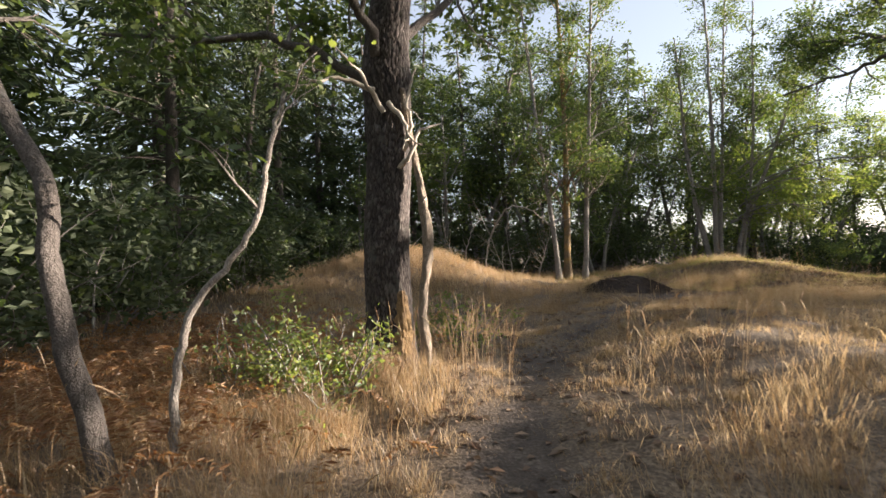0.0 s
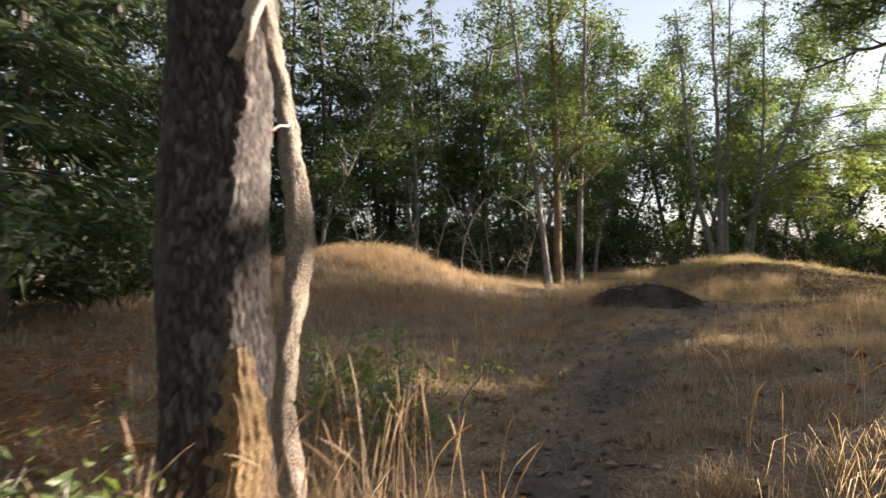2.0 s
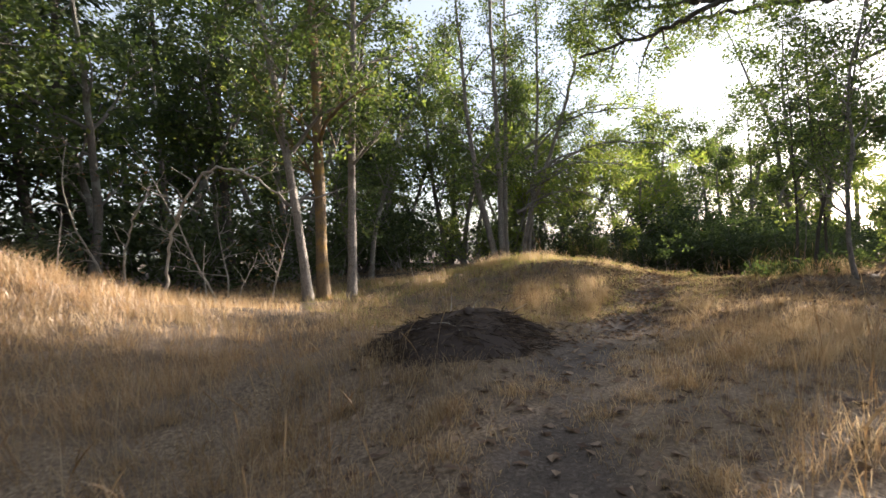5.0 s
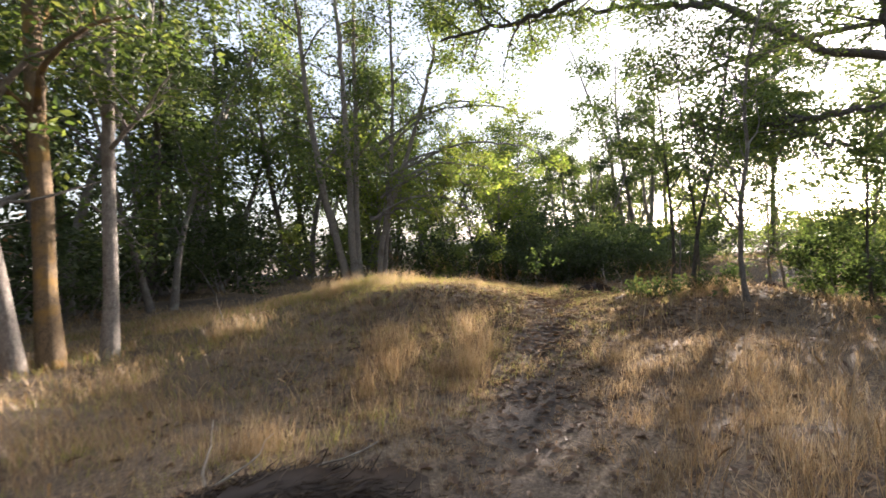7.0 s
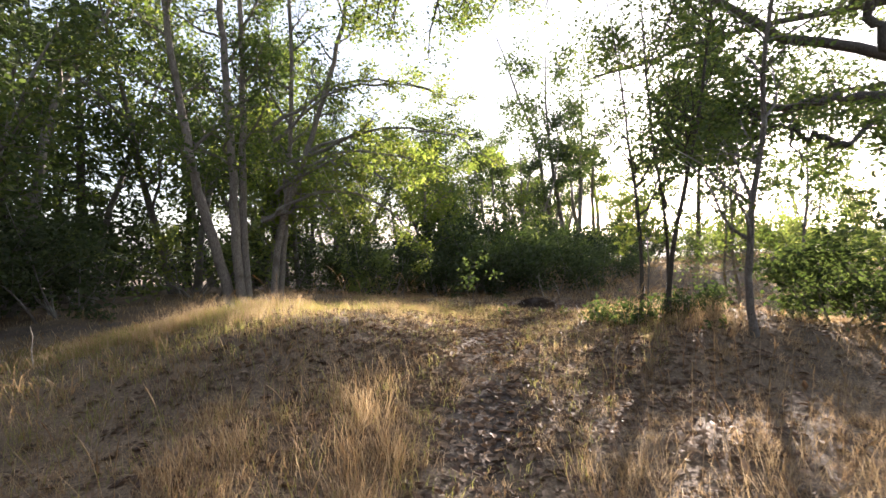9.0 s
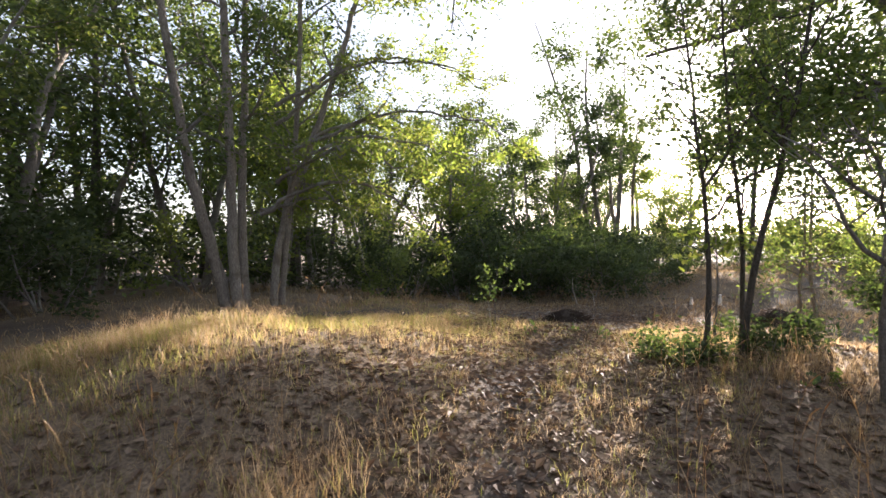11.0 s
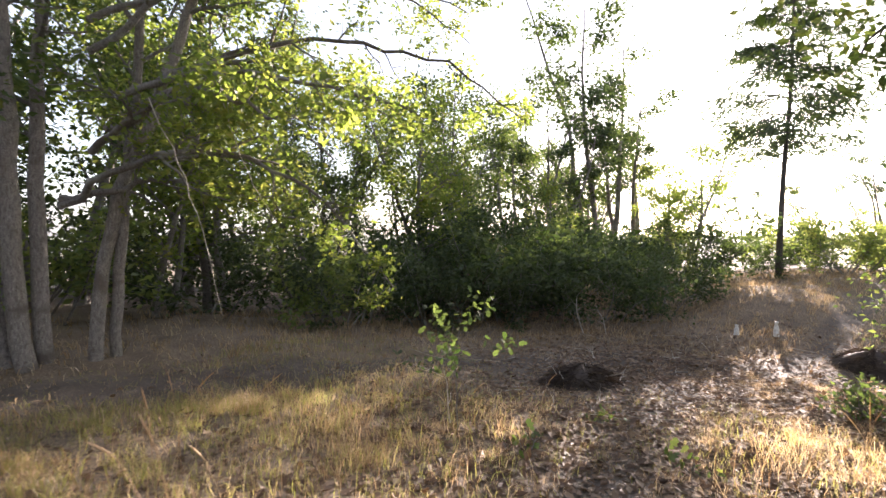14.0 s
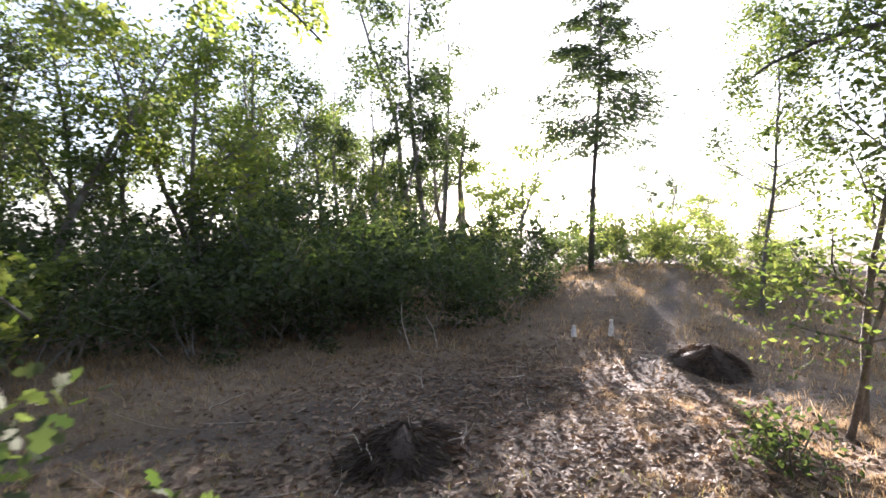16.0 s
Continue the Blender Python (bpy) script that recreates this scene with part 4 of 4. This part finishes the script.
    ("green", 38.5, 12.0, 1.15), ("green", 40, 10, 1.2), ("bush", 43, 13, 1.25), ("green", 46, 10.5, 1.2), ("bush", 52, 14.5, 1.4), ("green", 36, 9.8, 0.9), ("bush", 9.4, 4.6, 0.62), ("bush", 8.9, 3.6, 0.6), ("bush", 10.2, 0.4, 0.9), ("bush", 9.6, 1.8, 0.9), ("bush", 10.6, 2.8, 0.85), ("bush", 9.8, 3.7, 0.78), ("bush", 10.9, 4.4, 0.7), ("bush", 9.9, 5.0, 0.6), ("bush", 12.4, 6.6, 0.5), ("bush", 11.4, 7.9, 0.7), ("bush", 12.0, 4.0, 0.7), ("bush", 12.2, 5.6, 0.7), ("bush", 12.0, 2.2, 0.8), ("bush", 12.6, 7.6, 0.7), ("bush", 14.5, 1.6, 0.9), ("bush", 14.2, -0.6, 1.2), ("bush", 8.8, 2.8, 0.6), ("bush", 11.8, 8.4, 0.72), ("bush", 13.2, 7.2, 0.7), ("bush", 8.6, 1.0, 0.7), ("bush", 8.9, 4.4, 0.5), ("bush", -6.2, 8.6, 1.0), ("bush", -5.2, 11.8, 1.0), ("bush", 14.6, 8.9, 0.7), ("bush", 15.8, 10.0, 0.7), ("bush", 13.1, 8.5, 0.55), ("bush", 16.6, 9.2, 0.8), ("bush", 17.4, 10.3, 0.75), ("bush", -13, 6, 1.7), ("bush", -14, 11, 1.8), ("bush", -13.5, 15, 1.8), ("bush", -12, 19, 1.8), ("bush", -9.5, 22.5, 1.8), ("bush", -8, 25.5, 1.8), ("bush", -3, 28, 1.8), ("bush", -14, 1, 1.8), ("bush", -8, 1.0, 1.3), ("bush", -7.5, 13, 1.3), ("bush", -6.4, 17, 1.2), ("bush", 9, 34, 1.8), ("bush", 5, 31, 1.8), ("bush", 16, 33, 1.8), ("bush", 24, 37, 1.9), ("bush", 31, 36, 1.9), ("bush", 38, 33, 1.9), ("bush", 44, 31, 1.9), ("bush", 50, 24, 1.8), ("bush", 36.5, 17, 1.4), ("bush", 37, 14.6, 0.7),
]
for kind, x, y, size in BUSHES:
    again(kind, x, y, size)

# ---- bare dead saplings at the woods' edge ----
for k, (x, y, tall) in enumerate([(0.6, 19.6, 3.4), (3.0, 20.6, 3.0), (2.6, 19.4, 4.4), (-1.6, 18.0, 3.0), (3.7, 18.6, 3.2), (22.6, 21.0, 2.6)]):
    broad_tree(500 + k, "dead_tree", on_ground(x, y), tall, 0.03, "bare grey dead sapling with crooked twigs", DEAD_WOOD, FERN, crown_from=0.2, count=12, length=0.9, nleaf=70, size=0.07, group="dead saplings", wander=0.12, lift=0.0)

# ---- low shrubs by the trail ----
shrub(201, "bramble_shrub", on_ground(-1.05, 4.1), 1.05, 0.8, "leafy yellow-green bramble below the oak", SHRUB_LEAF, stems=18, nleaf=1900, size=0.054, sigma=0.08, shape="plain")
shrub(202, "bramble_shrub", on_ground(0.35, 6.5), 0.9, 0.6, "green bramble among tall grass", SHRUB_LEAF, stems=12, nleaf=620, size=0.055, sigma=0.07)
shrub(203, "bramble_shrub", on_ground(-0.5, 7.0), 0.8, 0.8, "green bramble in the shade of the oak", SHRUB_LEAF, stems=12, nleaf=620, size=0.06, sigma=0.08)
shrub(204, "bramble_shrub", on_ground(-1.9, 4.4), 0.8, 0.6, "sparse bramble behind the crooked stems", SHRUB_LEAF, stems=10, nleaf=300, size=0.055, sigma=0.08)
shrub(205, "low_shrub", on_ground(13.6, 12.9), 0.6, 0.6, "dark low shrub at the foot of young oaks", DULL_LEAF, stems=12, nleaf=1200, size=0.07, sigma=0.1)
shrub(206, "low_shrub", on_ground(14.3, 12.0), 0.6, 0.6, "dark low shrub at the foot of young oaks", DULL_LEAF, stems=12, nleaf=1200, size=0.07, sigma=0.1)
broad_tree(207, "oak_seedling", on_ground(14.75, 16.3), 1.35, 0.011, "thin oak seedling with broad spreading leaves", GREY_BARK, DULL_LEAF, lean=(-0.1, -0.06), crown_from=0.5, count=9, length=0.66, levels=1, nleaf=170, size=0.07, sigma=0.07, shape="oak", lift=0.0)
for k, (sx, sy) in enumerate([(14.6, 15.5), (15.4, 14.3), (16.2, 15.3), (12.9, 11.6)]):
    shrub(220 + k, "oak_seedling", on_ground(sx, sy), 0.3, 0.25, "low oak seedling among fallen leaves", OAK_LEAF, stems=3, nleaf=26, size=0.085, sigma=0.05, shape="oak", group="low oak seedlings")
shrub(208, "low_shrub", on_ground(18.6, 13.0), 0.6, 0.6, "low shrub at the edge of the clearing", DULL_LEAF, stems=10, nleaf=400, size=0.07, sigma=0.1)


# ---- dark heaps of dead thatch ----
def heap(x, y, rx, ry, tall, seed):
    rng = np.random.default_rng(seed)
    root = tagged(new("thatch_heap"), "low dark heap of dead grass and twigs", "mound", "dark heaps along the trail")
    root.location = on_ground(x, y, 0.06)
    n, k = 14, 28
    f = np.linspace(0, 1, n)[:, None]
    a = np.arange(k)[None, :] * 2 * np.pi / k
    wob = 1 + 0.14 * np.sin(3 * a + seed) + 0.08 * np.sin(5 * a + 2 * seed)
    px, py = rx * f * wob * np.cos(a), ry * f * wob * np.sin(a)
    slope = height(x + px, y + py) - height(x, y)
    V = np.stack([px, py, tall * (1 - f**1.7) * (1 + 0.1 * np.sin(4 * a)) + slope + rng.normal(0, 0.012, (n, k)) + 0 * a], -1).reshape(-1, 3)
    i = np.arange(n * k).reshape(n, k)
    j = np.roll(i, -1, axis=1)
    part("core", mesh_np("core", V, [np.stack([i[:-1], i[1:], j[1:], j[:-1]], -1).reshape(-1, 4)], HEAP), root)
    m = 8500
    r, t = np.sqrt(rng.random(m)), rng.random(m) * 6.28
    bx, by = rx * r * np.cos(t), ry * r * np.sin(t)
    at = np.stack([bx, by, tall * (1 - r**1.7) + height(x + bx, y + by) - height(x, y)], -1)
    ax = np.stack([np.cos(t), np.sin(t), np.full(m, -0.35)], -1) * 0.6 + rng.normal(0, 0.8, (m, 3)) * np.array([1, 1, 0.25])
    part("thatch", mesh_np("thatch", *leaves(rng, at, 0.15, "plain", 0.3, ax, 0.045), HEAP, False), root)
    for s in range(5):
        a0 = rng.random() * 6.28
        p = np.array([rx * 0.6 * math.cos(a0), ry * 0.6 * math.sin(a0), tall * 0.62])
        tw = shoot(rng, p, (rng.normal(), rng.normal(), 0.5), 0.4, 0.008, 0.003, 6, 0.3, 0)
        part("twig", mesh_np("twig", *tubes([tw]), DEAD_WOOD), root)


heap(4.4, 11.35, 1.1, 0.75, 0.32, 1)
heap(17.75, 16.2, 0.8, 0.55, 0.28, 2)
heap(23.4, 12.5, 0.95, 0.6, 0.4, 3)


# ---- small marker posts and dead sticks ----
def marker(x, y, tall, label):
    root = tagged(new("marker_post"), label, "post")
    root.location = on_ground(x, y, 0.02)
    pts = np.array([(0, 0, 0), (0, 0, tall * 0.55), (0.005, 0, tall * 0.8), (0.01, 0, tall)])
    part("post", mesh_np("post", *tubes([(pts[:3], np.array([0.065, 0.055, 0.035]))]), WHITE), root)
    part("cap", mesh_np("cap", *tubes([(np.array([(0.006, 0, tall * 0.8), (0.008, 0, tall * 0.86), (0.01, 0, tall * 0.98), (0.01, 0, tall)]), np.array([0.015, 0.04, 0.04, 0.002]))]), WHITE), root)


marker(25.0, 14.1, 0.38, "small weathered white post by the trail")
marker(24.8, 14.9, 0.28, "small grey-white post in dead brush")


def stick(x, y, length, turn, r, rise, seed):
    rng = np.random.default_rng(seed)
    root = tagged(new("dead_stick"), "bare pale dead stick in dry grass" if rise > 0.5 else "bare dead stick lying on the ground", "stick")
    root.location = on_ground(x, y, 0.0)
    a = radians(turn)
    axis = shoot(rng, (0, 0, 0.01), (math.cos(a), math.sin(a), rise), length, r, r * 0.4, 8, 0.12, 0.0)
    if rise < 0.2:
        axis[0][:, 2] = np.array([float(height(x + p[0], y + p[1])) for p in axis[0]]) - float(height(x, y)) + r + 0.01
    part("stem", mesh_np("stem", *tubes([axis]), DEAD_WOOD), root)
    tw, _ = twigs(rng, axis, 3, length * 0.35, 1, 0.3, 0.8)
    for t in tw:
        part("twig", mesh_np("twig", *tubes([t]), DEAD_WOOD), root)


rs = random.Random(9)
for k, (x, y, ln, turn, r, rise) in enumerate([(22.7, 18.0, 1.0, 60, 0.018, 1.5), (23.2, 17.6, 0.9, 40, 0.015, 1.2), (14.8, 16.4, 0.55, 90, 0.01, 4), (7.0, 17.8, 0.6, 120, 0.008, 3), (7.7, 18.1, 0.5, 80, 0.008, 3),
                                             (17.9, 15.7, 0.6, 20, 0.015, 0.1), (20.5, 17.0, 1.0, 10, 0.012, 0), (21.6, 15.6, 0.8, 160, 0.012, 0), (19.5, 14.2, 0.7, 40, 0.01, 0), (13.0, 13.3, 1.2, 20, 0.014, 0),
                                             (22.6, 14.0, 0.9, 5, 0.013, 0), (23.5, 13.4, 0.8, 170, 0.012, 0), (2.4, 18.6, 1.4, 100, 0.02, 3), (3.0, 18.4, 1.2, 60, 0.015, 2), (0.2, 16.8, 1.3, 100, 0.015, 4)]):
    stick(x, y, ln, turn, r, rise, 300 + k)
for k in range(56):
    stick(rs.uniform(16, 25), rs.uniform(13, 18.8), rs.uniform(0.2, 0.9), rs.uniform(0, 180), 0.007, 0, 400 + k)


# ---- grass, dead bracken and fallen leaves ----
def grass_mask(x, y):
    m = 1 - 0.93 * bare(x, y)
    m = m * (1 - 0.55 * np.exp(-((x - 13.2) / 4.5) ** 2 - ((y - 15.2) / 3.0) ** 2))
    for hx, hy, r in ((4.4, 11.35, 0.95), (17.6, 16.3, 0.7), (23.4, 12.5, 0.85)):
        m = m * smooth(0.7 * r, 1.15 * r, np.hypot(x - hx, y - hy))
    woods = smooth(-3.5, -6.5, x) + smooth(21, 24, y + 0.0 * x)
    return m * np.clip(1 - 0.6 * woods, 0.15, 1)


def blades(rng, n, box, tall, width, tuft, lean, keep, name, label, material, near=None):
    """Dry grass standing in tufts, thinned where the ground is bare."""
    x, y = rng.uniform(box[0], box[1], n * 3), rng.uniform(box[2], box[3], n * 3)
    # tufts: blades drawn towards tuft centres
    cx, cy = np.round(x / tuft) * tuft, np.round(y / tuft) * tuft
    jx, jy = np.sin(cx * 12.9 + cy * 78.2) * tuft, np.sin(cx * 39.3 + cy * 11.1) * tuft
    pull = rng.random(n * 3) * 0.6
    x, y = x + (cx + jx - x) * pull, y + (cy + jy - y) * pull
    patch = 0.55 + 0.45 * np.sin(x * 0.9 + 1.7 * np.sin(y * 0.7)) * np.sin(y * 1.1 + 1.2 * np.sin(x * 0.6 + 1))
    prob = grass_mask(x, y) * (0.45 + 0.55 * patch)
    if near is not None:
        prob = prob * near(x, y)
    ok = np.nonzero(rng.random(n * 3) < prob)[0][:n]
    x, y, patch = x[ok], y[ok], patch[ok]
    m = len(x)
    h = tall * (0.45 + 0.75 * rng.random(m)) * (0.65 + 0.5 * patch) * (1 - 0.6 * bare(x, y))
    a = rng.random(m) * 6.28
    bend = lean * (0.3 + rng.random(m)) * h
    wind = np.stack([np.cos(a) * bend - 0.12 * h, np.sin(a) * bend - 0.05 * h], -1)
    p0 = np.stack([x, y, height(x, y) - 0.02], -1)
    p1 = p0 + np.stack([wind[:, 0] * 0.3, wind[:, 1] * 0.3, h * 0.58], -1)
    p2 = p0 + np.stack([wind[:, 0], wind[:, 1], h * (1 - 0.25 * lean)], -1)
    w = (width * (0.6 + 0.8 * rng.random(m)))[:, None]
    t = rng.random(m) * 6.28
    s = np.stack([np.cos(t), np.sin(t), 0 * t], -1) * w
    V = np.stack([p0 - s, p0 + s, p1 + 0.8 * s, p1 - 0.8 * s, p2], 1).reshape(-1, 3)
    b = (np.arange(m) * 5)[:, None]
    return tagged(new(name, mesh_np(name, V, [b + np.array([0, 1, 2, 3]), b + np.array([3, 2, 4])], material, False)), label, "grass", kind="stuff")


grng = np.random.default_rng(77)
PATHLINE = TRAIL[:12]
blades(grng, 270000, (-5, 24, -1, 21), 0.17, 0.0017, 0.33, 1.1, 1, "dry_grass", "matted fine tan dry meadow grass", STRAW, lambda x, y: np.exp(-(off_line(x, y, PATHLINE) / 3.8) ** 2))
blades(grng, 90000, (-8, 40, 0, 26), 0.24, 0.006, 0.5, 0.9, 1, "dry_grass", "tan dry meadow grass in tufts", STRAW, lambda x, y: smooth(2.5, 6.0, off_line(x, y, PATHLINE)))
clumps = lambda x, y: smooth(0.25, 0.7, np.sin(x * 1.9 + 2.0 * np.sin(y * 0.9)) * np.sin(y * 1.6 + 1.7 * np.sin(x * 0.8 + 1)))
blades(grng, 80000, (-4, 18, 0, 19), 0.44, 0.0014, 0.28, 0.8, 1, "grass_clump", "taller orange-tan dry grass in loose clumps", STRAW, lambda x, y: clumps(x, y) * smooth(0.5, 1.2, off_line(x, y, PATHLINE)))
blades(grng, 34000, (-7, 4, 8, 19), 0.42, 0.0024, 0.5, 0.85, 1, "hill_grass", "pale dry grass on the low bank", STRAW, lambda x, y: np.exp(-((x + 1) / 3.4) ** 2 - ((y - 15) / 3.2) ** 2))
blades(grng, 22000, (4, 18, 12, 21), 0.2, 0.002, 0.45, 0.7, 1, "green_grass", "short yellow-green grass", GREENISH, None)


blades(grng, 34000, (3.5, 11, 10, 16), 0.46, 0.0014, 0.3, 0.85, 1, "grass_clump", "taller tan dry grass beside the trail", STRAW, lambda x, y: np.exp(-((x - 7) / 2.4) ** 2 - ((y - 12.8) / 1.6) ** 2) * (0.12 + clumps(x * 1.3, y * 1.3)) * smooth(0.3, 0.9, off_line(x, y, PATHLINE)))
blades(grng, 12000, (3.5, 11, 8, 11.5), 0.34, 0.0014, 0.3, 0.85, 1, "grass_clump", "taller orange-tan dry grass beside the trail", STRAW, lambda x, y: np.exp(-((x - 7.4) / 2.0) ** 2 - ((y - 10) / 1.2) ** 2) * smooth(0.3, 0.9, off_line(x, y, PATHLINE)))


blades(grng, 45000, (8, 17, 14, 20.5), 0.3, 0.0017, 0.4, 0.8, 1, "grass_clump", "loose orange-tan dry grass among fallen leaves", STRAW, lambda x, y: (0.25 + clumps(x * 1.2, y * 1.4)) * np.exp(-((x - 12) / 3.2) ** 2 - ((y - 17.3) / 1.7) ** 2))
blades(grng, 28000, (8, 17, 14, 20.5), 0.26, 0.002, 0.4, 0.8, 1, "green_grass", "yellow-green grass among fallen leaves", GREENISH, lambda x, y: np.exp(-((x - 12) / 3.2) ** 2 - ((y - 17.6) / 1.7) ** 2))


blades(grng, 16000, (-4, 0, 1.2, 5), 0.4, 0.0014, 0.3, 0.9, 1, "grass_clump", "wispy pale dry grass around the crooked stems", STRAW, lambda x, y: 0.25 + clumps(x * 1.5, y * 1.5))


def stalks(rng, n, box, tall, near):
    """Tall seeding stems, each with its drooping head."""
    x, y = rng.uniform(box[0], box[1], n * 8), rng.uniform(box[2], box[3], n * 8)
    ok = np.nonzero(rng.random(n * 8) < near(x, y) * grass_mask(x, y))[0][:n]
    paths = []
    for px, py in zip(x[ok], y[ok]):
        h = tall * rng.uniform(0.65, 1.15)
        a, b = rng.uniform(0, 6.28), rng.uniform(0.05, 0.4)
        p0 = np.array([px, py, float(height(px, py)) - 0.02])
        way = np.array([math.cos(a), math.sin(a), 0])
        f = np.array([0, 0.4, 0.75, 0.84, 0.93, 1.0])[:, None]
        pts = p0 + f * np.array([0, 0, h]) + way * b * h * f**2.5 - np.array([0, 0, 1]) * b * 0.35 * h * f**4
        paths.append((pts, np.array([0.0018, 0.0016, 0.0012, 0.0036, 0.003, 0.0006])))
    return tagged(new("seed_grass", mesh_np("seed_grass", *tubes(paths), STRAW)), "tall dry grass stems with seed heads", "grass", kind="stuff")


stalks(grng, 700, (-4, 16, 0, 17), 0.72, lambda x, y: np.exp(-((off_line(x, y, PATHLINE) - 1.5) / 0.9) ** 2) * (off_line(x, y, PATHLINE) > 0.7))
stalks(grng, 46, (-0.4, 1.0, 4.0, 5.6), 0.8, lambda x, y: np.exp(-((x - 0.25) / 0.35) ** 2 - ((y - 4.6) / 0.5) ** 2))


def bracken(rng, n, near, box):
    """Dead fern fronds, arching, with side leaflets."""
    x, y = rng.uniform(box[0], box[1], n * 6), rng.uniform(box[2], box[3], n * 6)
    ok = np.nonzero(rng.random(n * 6) < near(x, y))[0][:n]
    at, ax = [], []
    for px, py in zip(x[ok], y[ok]):
        a, h = rng.uniform(0, 6.28), rng.uniform(0.25, 0.6)
        f = np.linspace(0.1, 1, 24)[:, None]
        way = np.array([math.cos(a), math.sin(a), 0.0])
        p = np.array([px, py, float(height(px, py))]) + way * 0.75 * h * 1.4 * f + np.array([0, 0, h]) * (1.7 * f - 1.35 * f**2)
        side = np.array([-way[1], way[0], -0.2])
        for s in (-1, 1):
            at.append(p)
            ax.append(np.tile(way * 0.35 + s * side, (24, 1)))
    at, ax = np.concatenate(at), np.concatenate(ax)
    return tagged(new("dead_bracken", mesh_np("dead_bracken", *leaves(rng, at, 0.062, "plain", 1.2, ax, 0.22), FERN, False)), "rust-brown dead bracken fronds", "fern", kind="stuff")


bracken(grng, 760, lambda x, y: np.exp(-((x + 3.1) / 1.5) ** 2 - ((y - 4.6) / 2.4) ** 2), (-7, 0, 0, 9))


def fallen(rng, n):
    x, y = rng.uniform(-0.5, 27, n * 4), rng.uniform(1, 21, n * 4)
    keep = 0.1 * (off_line(x, y, TRAIL) < 2) + np.exp(-((x - 15) / 5) ** 2 - ((y - 14.2) / 3) ** 2) + 0.6 * np.exp(-((x - 21) / 3) ** 2 - ((y - 16) / 2.5) ** 2)
    keep = keep + 0.5 * np.exp(-((x - 9.3) / 3) ** 2 - ((y - 13.2) / 2.4) ** 2)
    ok = np.nonzero(rng.random(n * 4) < keep)[0][:n]
    at = np.stack([x[ok], y[ok], height(x[ok], y[ok]) + 0.012], -1)
    flat = rng.normal(0, 1, (len(at), 3)) * np.array([1, 1, 0.12])
    return tagged(new("fallen_leaves", mesh_np("fallen_leaves", *leaves(rng, at, 0.085, "plain", 5.0, flat, 0.6), LITTER, False)), "curled brown fallen oak leaves", "leaf litter", kind="stuff")


fallen(grng, 64000)
